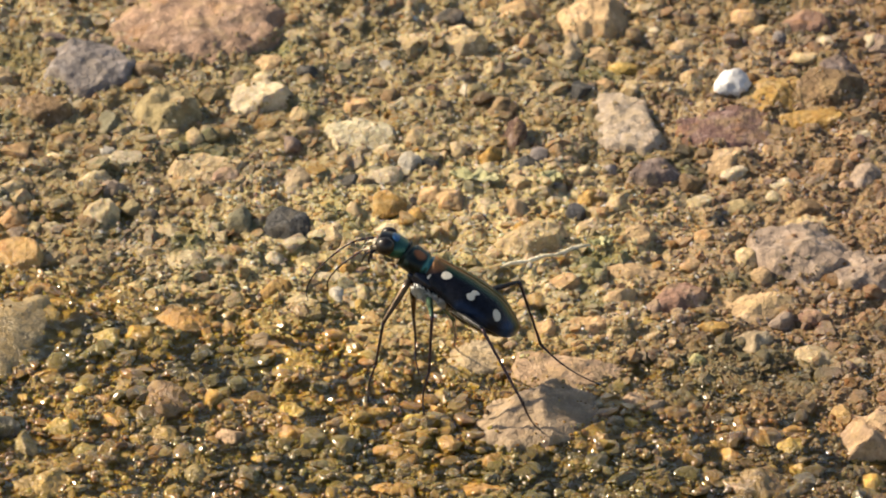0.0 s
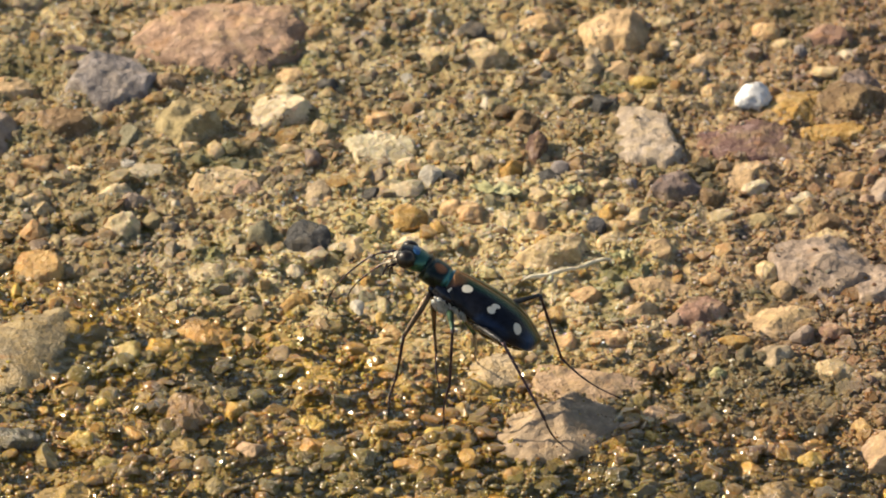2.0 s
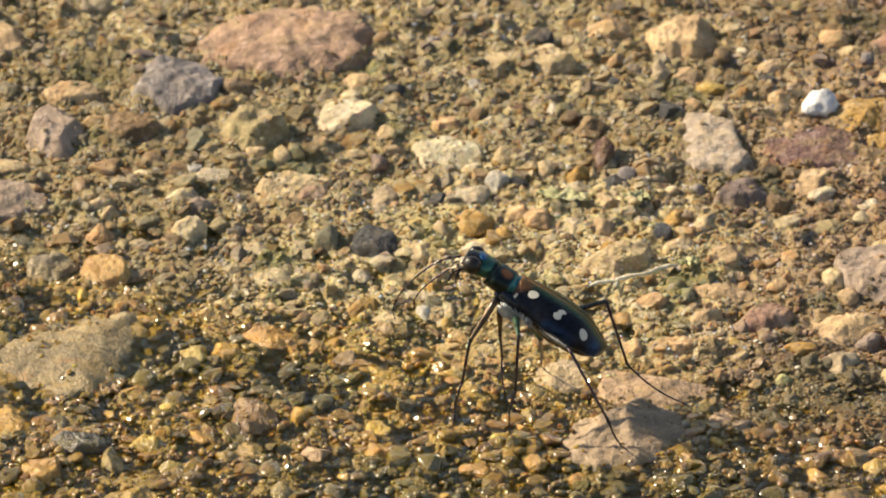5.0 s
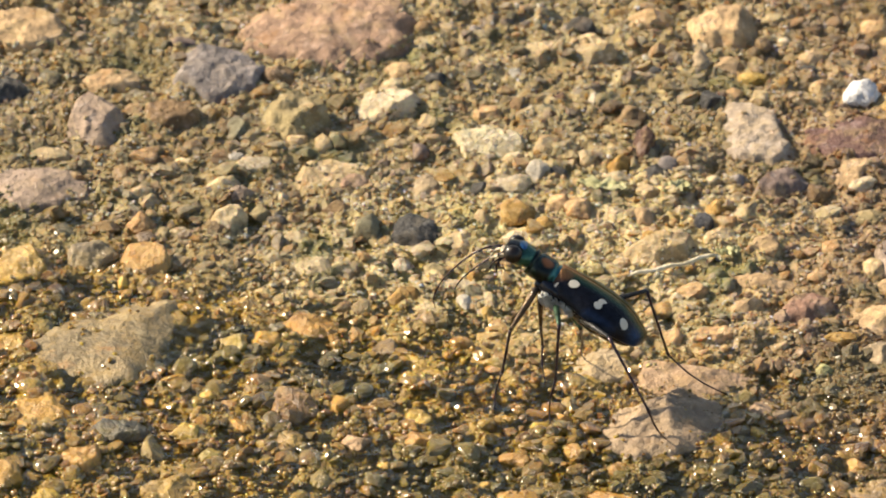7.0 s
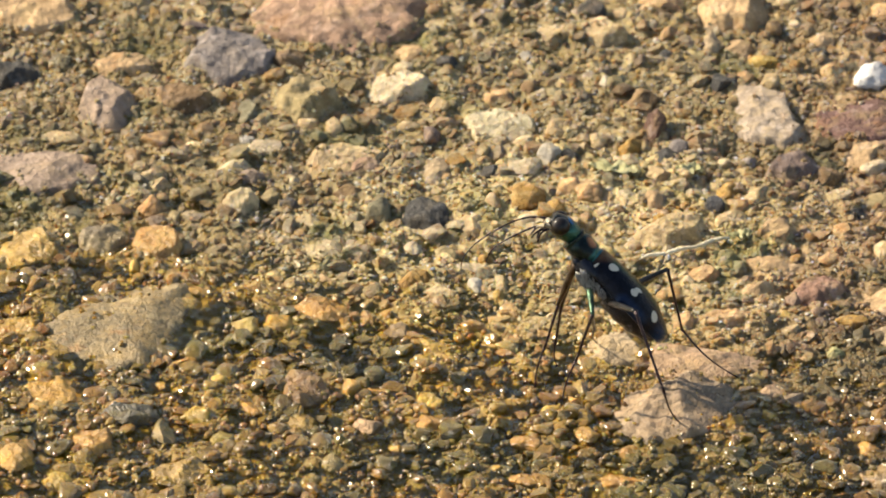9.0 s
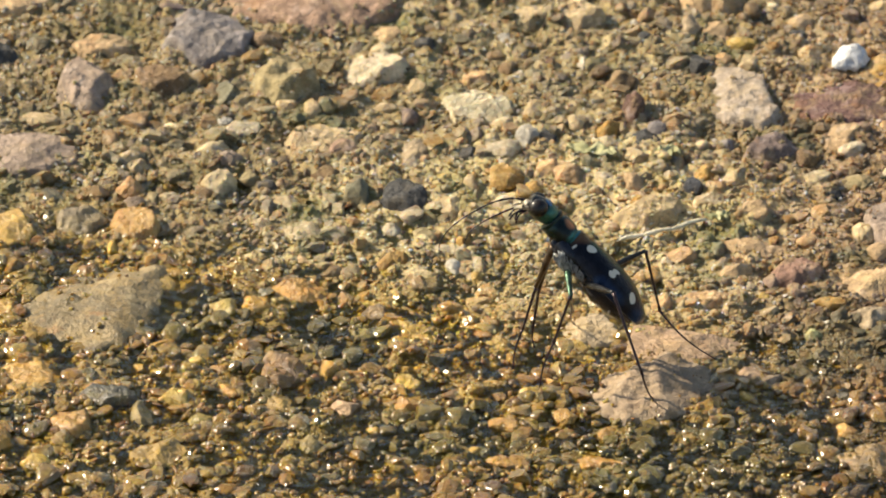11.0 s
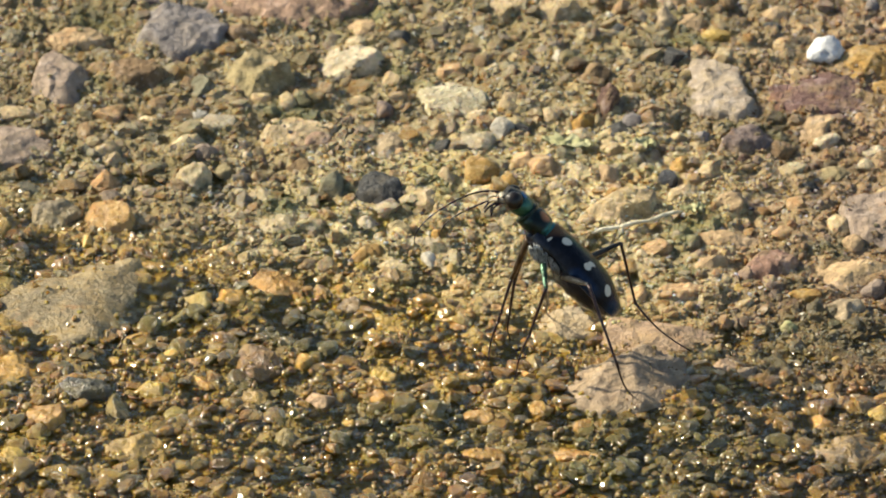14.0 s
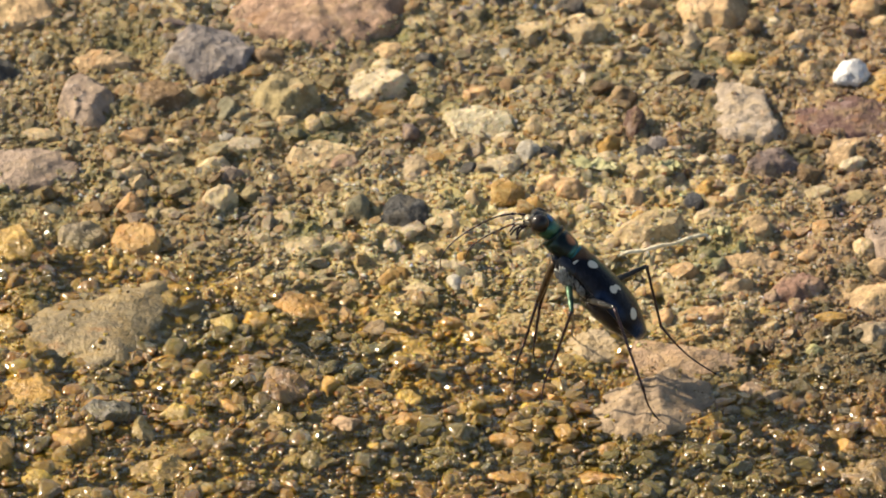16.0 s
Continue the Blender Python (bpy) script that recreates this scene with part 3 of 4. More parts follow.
pebble(34.1, 12.0, 3.1, 2.3, 1.7, -15, "cream")
pebble(32.9, 9.7, 2.6, 2.6, 1.6, 23, "pale")
pebble(38.7, 16.2, 3.7, 2.4, 2.0, 21, "orange")
pebble(42.0, 21.2, 2.5, 1.8, 1.5, -0, "cream")
pebble(42.3, 13.2, 3.6, 5.4, 3.2, -0, "pinkgrey")
pebble(29.5, 8.1, 3.6, 2.7, 1.6, -8, "olive")
pebble(25.6, 8.8, 3.1, 2.6, 1.6, 16, "pale")
pebble(27.2, 5.5, 1.9, 2.1, 1.7, -0, "dark")
pebble(36.1, 4.9, 4.7, 2.6, 1.6, 8, "tan")
pebble(26.0, 2.2, 2.7, 3.0, 2.1, 15, "orange")
pebble(40.3, 11.4, 1.9, 2.1, 1.7, -0, "pink")
pebble(35.9, 7.6, 4.2, 3.2, 1.9, -0, "brown")
pebble(32.6, 18.5, 2.2, 1.7, 1.5, 14, "orange")
pebble(-39.0, -4.9, 1.7, 1.3, 1.3, -13, "white")
pebble(-41.5, -5.3, 1.6, 1.1, 0.9, -0, "tan")
pebble(-38.3, -10.1, 3.5, 2.8, 1.7, -0, "pinktan")
pebble(-30.1, -7.0, 3.0, 2.2, 1.5, -0, "pale")
pebble(-25.1, -8.0, 2.7, 2.2, 1.5, -0, "pinktan")
pebble(-26.2, -11.0, 1.9, 1.3, 1.0, -0, "palegrey")
pebble(-21.9, -19.2, 1.8, 1.2, 1.0, -0, "palegrey")
pebble(-26.5, -19.4, 2.1, 1.6, 1.2, -0, "grey")
pebble(-38.4, -22.9, 3.0, 2.1, 1.8, 14, "yellow")
pebble(-19.1, -4.4, 2.1, 2.1, 1.5, -15, "pale")
pebble(-13.3, -2.9, 2.5, 2.6, 1.9, 22, "olive")
pebble(-9.4, -4.0, 1.6, 2.2, 2.1, -0, "ochre")
pebble(-14.6, -10.8, 1.9, 1.9, 1.6, -0, "tan")
pebble(-10.3, -8.6, 1.8, 2.6, 1.9, -0, "palegrey")
pebble(-8.2, -10.5, 1.5, 2.2, 2.1, -0, "yellow")
pebble(-7.9, -14.2, 3.0, 2.3, 1.4, 8, "tan")
pebble(-7.9, -17.2, 1.9, 1.2, 1.0, -0, "white")
pebble(-4.6, -14.6, 3.7, 1.6, 1.2, 22, "pale")
pebble(-3.5, -17.2, 3.0, 1.8, 1.3, -0, "orange")
pebble(-17.8, -17.4, 3.0, 3.4, 2.5, -0, "purple")
pebble(-13.6, -21.3, 4.2, 2.1, 1.5, -22, "tan")
pebble(-8.7, -19.5, 2.4, 2.1, 1.5, -0, "greytan")
pebble(-14.2, -17.3, 2.3, 1.4, 1.2, -0, "orange")
pebble(-7.3, -20.8, 2.4, 2.1, 1.5, -0, "ochre")
pebble(13.7, -4.0, 2.1, 1.8, 1.7, -7, "cream")
pebble(12.0, -6.7, 3.0, 2.2, 1.8, 7, "orange")
pebble(10.6, -7.5, 1.5, 1.5, 1.4, -0, "cream")
pebble(9.7, -15.1, 2.4, 3.6, 2.6, -0, "orange")
pebble(17.5, -9.4, 3.6, 2.8, 2.3, 14, "pinktan")
pebble(15.7, -13.7, 1.5, 1.6, 1.5, -0, "cream")
pebble(20.7, -10.9, 1.9, 2.3, 2.0, -0, "pink")
pebble(5.3, -16.7, 3.0, 2.8, 1.7, 16, "pale")
pebble(20.6, -16.6, 1.9, 2.3, 2.0, -0, "tan")
pebble(20.1, -13.6, 1.5, 1.4, 1.2, -0, "yellow")
pebble(24.5, -3.3, 2.4, 2.2, 1.6, -0, "orange")
pebble(29.8, -1.9, 2.7, 3.5, 2.5, -0, "tan")
pebble(31.2, -5.0, 2.4, 2.5, 2.1, -0, "pinktan")
pebble(33.1, -12.7, 2.8, 2.9, 2.1, -29, "pinkgrey")
pebble(26.5, -14.5, 3.6, 2.3, 1.9, 14, "ochre")
pebble(24.6, -10.1, 1.9, 1.6, 1.3, -0, "pale")
pebble(36.2, -12.2, 3.0, 3.0, 2.1, -0, "redbrown")
pebble(36.2, -19.6, 4.6, 2.9, 2.1, -7, "tan")
pebble(40.0, -20.8, 3.0, 1.8, 1.3, -0, "tan")
pebble(42.5, -13.1, 1.5, 1.4, 1.2, -0, "pink")
pebble(24.5, -20.5, 2.1, 2.1, 1.5, -0, "palegreen")
pebble(23.6, -17.9, 2.8, 1.6, 1.1, 29, "dark")
pebble(-40.5, -27.0, 2.9, 2.5, 2.1, -0, "tan")
pebble(-34.8, -26.0, 1.9, 2.2, 1.8, -0, "pale")
pebble(-32.6, -27.5, 2.4, 1.7, 1.4, -0, "orange")
pebble(-31.0, -25.4, 2.4, 2.0, 1.7, -0, "olive")
pebble(-22.2, -27.4, 2.4, 3.0, 2.9, 13, "yellow")
pebble(-25.3, -37.4, 2.1, 1.5, 1.3, -0, "tan")
pebble(-23.6, -40.9, 2.3, 3.2, 2.3, -0, "grey")
pebble(-32.8, -29.0, 1.5, 1.2, 1.1, -0, "dark")
pebble(-19.5, -27.6, 2.4, 2.1, 1.8, -0, "orange")
pebble(-18.7, -30.4, 2.9, 2.1, 1.5, -0, "pinkgrey")
pebble(-14.3, -29.6, 2.9, 2.8, 2.3, -0, "pale")
pebble(-20.2, -34.0, 3.5, 3.4, 2.4, -15, "pink")
pebble(-17.5, -38.4, 1.9, 1.8, 1.8, 20, "tan")
pebble(-14.1, -27.0, 3.5, 1.6, 1.2, 15, "tan")
pebble(-6.2, -30.1, 2.9, 2.0, 1.7, -0, "yellow")
pebble(-2.9, -31.4, 2.9, 2.1, 1.5, -0, "pale")
pebble(-2.1, -35.0, 2.4, 1.9, 1.8, -0, "yellow")
pebble(-12.4, -37.0, 1.8, 1.7, 1.4, -0, "palegrey")
pebble(-8.0, -41.8, 2.1, 2.0, 1.6, 14, "tan")
pebble(-10.2, -32.8, 3.5, 1.7, 1.0, 16, "yellow")
pebble(-1.0, -37.3, 2.9, 1.6, 1.2, -0, "dark")
pebble(-0.7, -29.6, 2.5, 2.7, 2.3, 21, "orange")
pebble(-5.0, -43.8, 4.6, 2.4, 2.0, 14, "orange")
pebble(-11.1, -23.8, 2.9, 1.6, 1.2, -0, "tan")
pebble(0.9, -36.0, 2.9, 2.7, 2.3, -0, "yellow")
pebble(4.6, -38.9, 2.6, 2.4, 2.0, -7, "orange")
pebble(3.0, -43.9, 7.7, 2.9, 1.7, -5, "orange")
pebble(16.6, -33.9, 2.4, 2.0, 1.7, -0, "grey")
pebble(17.8, -32.4, 2.1, 2.0, 1.7, -0, "pale")
pebble(18.3, -28.5, 3.5, 3.4, 2.5, -7, "pink")
pebble(10.6, -35.2, 3.0, 1.5, 0.9, 16, "palegrey")
pebble(13.3, -35.9, 2.1, 2.1, 1.8, -0, "olive")
pebble(9.6, -26.9, 2.1, 2.0, 1.7, -0, "purple")
pebble(11.8, -27.3, 3.5, 1.8, 1.3, 4, "ochre")
pebble(20.4, -29.1, 2.4, 2.6, 1.9, -0, "pinkgrey")
pebble(27.4, -31.4, 1.8, 1.7, 1.4, -0, "dark")
pebble(33.4, -30.3, 1.8, 1.4, 1.2, -0, "dark")
pebble(33.3, -33.1, 3.5, 2.1, 1.5, 7, "orange")
pebble(33.3, -36.0, 2.9, 3.1, 2.2, -0, "pale")
pebble(27.3, -37.9, 3.5, 3.6, 2.1, 8, "orange")
pebble(34.2, -39.8, 2.4, 2.3, 1.6, -0, "tan")
pebble(31.0, -39.9, 2.4, 1.6, 1.2, -0, "pale")
pebble(40.6, -42.1, 3.4, 3.4, 2.4, -0, "tan")
pebble(29.2, -26.4, 1.5, 1.5, 1.3, -0, "tan")


# ---- gravel and sand between them ----
FOOT = np.array(TAKEN)


def free_of_stones(x, y):
    dx, dy = x - FOOT[:, 0], y - FOOT[:, 1]
    c, s = np.cos(FOOT[:, 4]), np.sin(FOOT[:, 4])
    u, w = (c * dx + s * dy) / FOOT[:, 2], (c * dy - s * dx) / FOOT[:, 3]
    return (u * u + w * w).min() > 0.48


def scatter(name, label, material, count, lo, hi, levels, seed, lift, smooth=True, power=2.0, rough=0.1, cuts=8, flat=(0.40, 0.75), tip=0.4, damp=0):
    """Grains bedded in the silt, mostly lying flat. damp 1: only along the seep; -1: only off it."""
    rng = np.random.default_rng(seed)
    shapes = [rock_shape(levels, rng, cuts, rough, 0.45, 0.88) for _ in range(32)]
    verts, faces, base = [], [], 0
    for _ in range(count):
        x, y = rng.uniform(-64, 50), rng.uniform(-53, 54)
        if damp and (-y - 0.34 * x + rng.uniform(-7, 7) - 24) * damp < 0:
            continue
        r = lo + (hi - lo) * rng.random() ** power
        if not free_of_stones(x, y):
            continue
        v, f = shapes[rng.integers(32)]
        v = v * np.array([1, rng.uniform(0.6, 1.0), rng.uniform(*flat)]) * r
        turn = np.array(Euler((rng.uniform(-tip, tip), rng.uniform(-tip, tip), rng.uniform(0, 6.28))).to_matrix())
        v = v @ turn.T + np.array([x, y, swell(x, y) + crumbs(x, y) + r * lift])
        verts.append(v * MM)
        faces.append(f + base)
        base += len(v)
    me = triangle_mesh(name, np.concatenate(verts), np.concatenate(faces), material, smooth)
    return tagged(new(name, me), label, "gravel", kind="stuff")


scatter("gravel", "mixed ochre, tan and grey angular fine gravel", GRAVEL, 1000, 0.85, 1.55, 3, 5, -0.02, False, power=1.8, cuts=14)
scatter("small_gravel", "small tan and ochre gravel bedded in silt", GRAVEL, 3600, 0.40, 0.85, 2, 15, -0.05, False, power=1.3, rough=0.16, tip=0.6, damp=-1)
scatter("wet_gravel", "small smooth wet gravel along the seep", GRAVEL, 3600, 0.55, 1.7, 3, 16, -0.10, True, power=2.0, rough=0.10, cuts=7, flat=(0.35, 0.65), damp=1)
scatter("fine_gravel", "small ochre and cream gravel set in silt", SAND, 14000, 0.22, 0.48, 2, 8, 0.08, False, power=1.4, rough=0.16, tip=0.8, damp=-1)
scatter("coarse_sand", "loose ochre and cream sand grains", SAND, 30000, 0.15, 0.32, 1, 6, 0.25, False, rough=0.0, cuts=4)
scatter("fine_grit", "fine ochre grit in the silt", SAND, 22000, 0.09, 0.18, 1, 7, 0.5, False, 1.5, 0.0, 3)
scatter("wet_grit", "smooth wet glistening quartz grit along the seep", WET_SAND, 7500, 0.20, 0.62, 2, 17, 0.20, True, 1.6, 0.05, 3, (0.6, 0.9), 0.5, damp=1)


def stone_grit():
    """Grit and crumbs of silt that stick to the skirts and tops of the larger stones."""
    rng = np.random.default_rng(33)
    shapes = [rock_shape(1, rng, 4, 0.0, 0.5, 0.9) for _ in range(16)]
    verts, faces, base = [], [], 0
    for x0, y0, turn, ground_z, skin, (xs, ys), length, depth in CRUSTS:
        c, s = math.cos(turn), math.sin(turn)
        for _ in range(int(length * depth * 3.4)):
            a, q = rng.uniform(0, 2 * math.pi), rng.random() ** 0.28
            lx, ly = 0.58 * length * q * math.cos(a), 0.60 * depth * q * math.sin(a)
            if q < 0.82 and noise.noise((lx * 0.6 + x0, ly * 0.6, 4.0)) < 0.26:
                continue
            i, j = int(round((lx - xs[0]) / (xs[1] - xs[0]))), int(round((ly - ys[0]) / (ys[1] - ys[0])))
            if not (0 <= i < len(xs) and 0 <= j < len(ys)):
                continue
            z = skin[j * len(xs) + i][2]
            if z < -0.2:
                continue
            r = 0.10 + 0.26 * rng.random() ** 2.2
            v, f = shapes[rng.integers(16)]
            twist = np.array(Euler((rng.uniform(-0.6, 0.6), rng.uniform(-0.6, 0.6), rng.uniform(0, 6.28))).to_matrix())
            place = np.array([x0 + c * lx - s * ly, y0 + s * lx + c * ly, ground_z + z + r * 0.2])
            verts.append(((v * np.array([1, 0.85, 0.7]) * r) @ twist.T + place) * MM)
            faces.append(f + base)
            base += len(v)
    me = triangle_mesh("stone_grit", np.concatenate(verts), np.concatenate(faces), SAND, False)
    return tagged(new("stone_grit", me), "ochre grit clinging to the larger stones", "gravel", kind="stuff")


stone_grit()


def outskirts():
    """Thinner gravel on the soil round about."""
    rng = np.random.default_rng(21)
    shapes = [rock_shape(1, rng, 4, 0.0, 0.5, 0.9) for _ in range(16)]
    verts, faces, base = [], [], 0
    while len(verts) < 4200:
        a, d = rng.uniform(0, 2 * math.pi), 60 + 190 * rng.random() ** 1.3
        x, y = d * math.cos(a) - 7, d * math.sin(a) + 2
        if -64 < x < 50 and -53 < y < 54:
            continue
        r = 0.6 + 2.6 * rng.random() ** 3
        v, f = shapes[rng.integers(16)]
        turn = np.array(Euler((rng.uniform(-0.5, 0.5), rng.uniform(-0.5, 0.5), rng.uniform(0, 6.28))).to_matrix())
        verts.append(((v * np.array([1, 0.8, 0.6]) * r) @ turn.T + np.array([x, y, swell(x, y) + r * 0.1])) * MM)
        faces.append(f + base)
        base += len(v)
    me = triangle_mesh("outer_gravel", np.concatenate(verts), np.concatenate(faces), GRAVEL, False)
    return tagged(new("outer_gravel", me), "thin scatter of ochre and grey gravel", "gravel", kind="stuff")


outskirts()


# ---- water seeping over the near side ----
def water_material():
    m, t, p = shader("seeping_water")
    out = t.nodes["Material Output"]
    t.nodes.remove(p)
    clear = node(t, "ShaderNodeBsdfTransparent", Color=(0.99, 0.96, 0.72, 1))
    gloss = node(t, "ShaderNodeBsdfGlossy", Roughness=0.16)
    fres = node(t, "ShaderNodeFresnel", IOR=1.33)
    pos = t.nodes.new("ShaderNodeNewGeometry").outputs["Position"]
    b = node(t, "ShaderNodeBump", Strength=1.0, Distance=0.0010)
    t.links.new(fuzz(t, pos, 420.0, 1.0), b.inputs["Height"])
    for n in (gloss, fres):
        t.links.new(b.outputs["Normal"], n.inputs["Normal"])
    blend = t.nodes.new("ShaderNodeMixShader")
    t.links.new(fres.outputs[0], blend.inputs[0])
    t.links.new(clear.outputs[0], blend.inputs[1])
    t.links.new(gloss.outputs[0], blend.inputs[2])
    t.links.new(blend.outputs[0], out.inputs["Surface"])
    return m


def build_water():
    """A thin uneven film that fills the hollows; grains and stones stand out of it."""
    step_mm = 0.4
    xs, ys = np.arange(-66, 52, step_mm), np.arange(-62, 24, step_mm)
    index, verts, faces = {}, [], []
    for j, y in enumerate(ys):
        for i, x in enumerate(xs):
            shore = -y - 0.34 * x + noise.noise((x * 0.055, y * 0.055, 2.2)) * 10
            depth = min(0.38, (shore - 13) * 0.03)
            if depth < -0.35:
                continue
            z = swell(x, y) + 0.15 + depth + noise.noise((x * 0.8, y * 0.8, 4.4)) * 0.10
            index[i, j] = len(verts)
            verts.append((x * MM, y * MM, z * MM))
    for (i, j), a in index.items():
        q = [index.get(k) for k in ((i + 1, j), (i + 1, j + 1), (i, j + 1))]
        if None not in q:
            faces.append((a, *q))
    return tagged(new("water", mesh_of("water", verts, faces, water_material())), "thin clear film of water seeping between the stones", "water", kind="structure")


build_water()


# ---- plant scraps ----
def scrap_material(name, a, c, rough=0.7):
    m, t, p = shader(name)
    v = t.nodes.new("ShaderNodeTexCoord").outputs["Object"]
    t.links.new(mix(t, step(t, fuzz(t, v, 700.0, 4.0), 0.35, 0.65), a, c), p.inputs["Base Color"])
    p.inputs["Roughness"].default_value = rough
    p.inputs["Subsurface Weight"].default_value = 0.0
    relief(t, p, fuzz(t, v, 1800.0, 3.0), 0.0003, 0.8)
    return m


MOSS = scrap_material("green_scrap", (0.30, 0.29, 0.13), (0.48, 0.45, 0.25))
STRAW = scrap_material("straw", (0.55, 0.46, 0.30), (0.80, 0.72, 0.54))


def leaf_scrap(x, y, length, width, turn, seed):
    """A torn, crumpled bit of green leaf, with thickness. Millimetres."""
    rng = random.Random(seed)
    n, k = 26, 8
    top, low = [], []
    for i in range(n + 1):
        s = i / n
        w = width / 2 * (math.sin(math.pi * min(0.98, max(0.04, s))) ** 0.5) * (0.75 + 0.45 * noise.noise((s * 9, seed, 0.5)))
        off = noise.noise((s * 5, seed, 3.5)) * width * 0.3
        for j in range(k + 1):
            u = j / k * 2 - 1
            z = 0.55 + noise.noise((s * 8, u * 1.5, seed)) * 0.5 + 0.15 * u * u
            top.append((length * (s - 0.5), off + u * w, z))
            low.append((length * (s - 0.5), off + u * w, z - 0.12))
    c = len(top)
    faces = []
    for i in range(n):
        for j in range(k):
            a = i * (k + 1) + j
            faces.append((a, a + k + 1, a + k + 2, a + 1))
            faces.append((c + a, c + a + 1, c + a + k + 2, c + a + k + 1))
    edge = [i * (k + 1) for i in range(n + 1)] + [n * (k + 1) + j for j in range(1, k + 1)] + [i * (k + 1) + k for i in range(n - 1, -1, -1)] + list(range(k - 1, 0, -1))
    for a, q in zip(edge, edge[1:] + edge[:1]):
        faces.append((a, c + a, c + q, q))
    ob = new("leaf_scrap", mesh_of("leaf_scrap", [(p * MM, q * MM, r * MM) for p, q, r in top + low], faces, MOSS))
    ob.matrix_world = pose(x * MM, y * MM, (swell(x, y) + 0.25) * MM, 0, 0, turn)
    return tagged(ob, "torn yellow-green leaf scrap lying on gravel", "leaf", "leaf scraps")


leaf_scrap(3.2, 12.6, 5.2, 2.6, -8, 3)
leaf_scrap(10.6, 11.8, 3.0, 2.0, 14, 8)
leaf_scrap(15.6, 0.4, 2.6, 1.6, 10, 5)


def dry_stem(points, radius):
    pts = [Vector(q) for q in points]
    rings = []
    n = 8
    for i, q in enumerate(pts):
        way = (pts[min(i + 1, len(pts) - 1)] - pts[max(i - 1, 0)]).normalized()
        a = way.orthogonal().normalized()
        b = way.cross(a)
        r = radius * (0.75 + 0.4 * noise.noise((i * 0.9, 4.0, 1.0))) * (0.5 if i in (0, len(pts) - 1) else 1)
        rings += [tuple((q + (a * math.cos(t) + b * math.sin(t)) * r) * MM) for t in (2 * math.pi * j / n for j in range(n))]
    faces = [(i * n + j, i * n + (j + 1) % n, (i + 1) * n + (j + 1) % n, (i + 1) * n + j) for i in range(len(pts) - 1) for j in range(n)]
    faces += [tuple(range(n))[::-1], tuple(range((len(pts) - 1) * n, len(pts) * n))]
    return tagged(new("dry_stem", mesh_of("dry_stem", rings, faces, STRAW)), "short bleached dry grass stem lying on gravel", "stem")


dry_stem([(5.6 + 0.9 * i, -4.6 + 0.42 * i + 0.12 * math.sin(i * 0.9), 0.75 + 0.12 * math.sin(i * 1.7)) for i in range(11)], 0.27)


# ---- the beetle ----
def part(name, verts, faces, material, parent, label=""):
    ob = new(name, mesh_of(name, [(x * MM, y * MM, z * MM) for x, y, z in verts], faces, material))
    ob.parent = parent
    return tagged(ob, label) if label else ob


def enamel(name, colour, rough=0.22, metal=0.75, spread=0.35, coat=0.3):
    """Hard, finely pitted beetle shell."""
    m, t, p = shader(name)
    co = t.nodes.new("ShaderNodeTexCoord")
    v = co.outputs["Object"]
    c = mix(t, step(t, fuzz(t, v, 900.0, 3.0), 0.35, 0.65), tuple(a * (1 - spread) for a in colour), tuple(min(1, a * (1 + spread)) for a in colour))
    t.links.new(c, p.inputs["Base Color"])
    p.inputs["Metallic"].default_value, p.inputs["Roughness"].default_value = metal, rough
    p.inputs["Coat Weight"].default_value, p.inputs["Coat Roughness"].default_value = coat, 0.12
    p.inputs["Specular IOR Level"].default_value = 0.3
    relief(t, p, fuzz(t, v, 4200.0, 2.0), 0.00008, 0.7)
    return m


def patch(t, x, y, cx, cy, rx, ry, soft=0.2):
    """1 inside an ellipse on the shell, 0 outside; millimetres."""
    a = maths(t, 'POWER', maths(t, 'DIVIDE', maths(t, 'SUBTRACT', x, cx), rx), 2.0)
    b = maths(t, 'POWER', maths(t, 'DIVIDE', maths(t, 'SUBTRACT', y, cy), ry), 2.0)
    return step(t, maths(t, 'ADD', a, b), 1.0 + soft, 1.0 - soft)


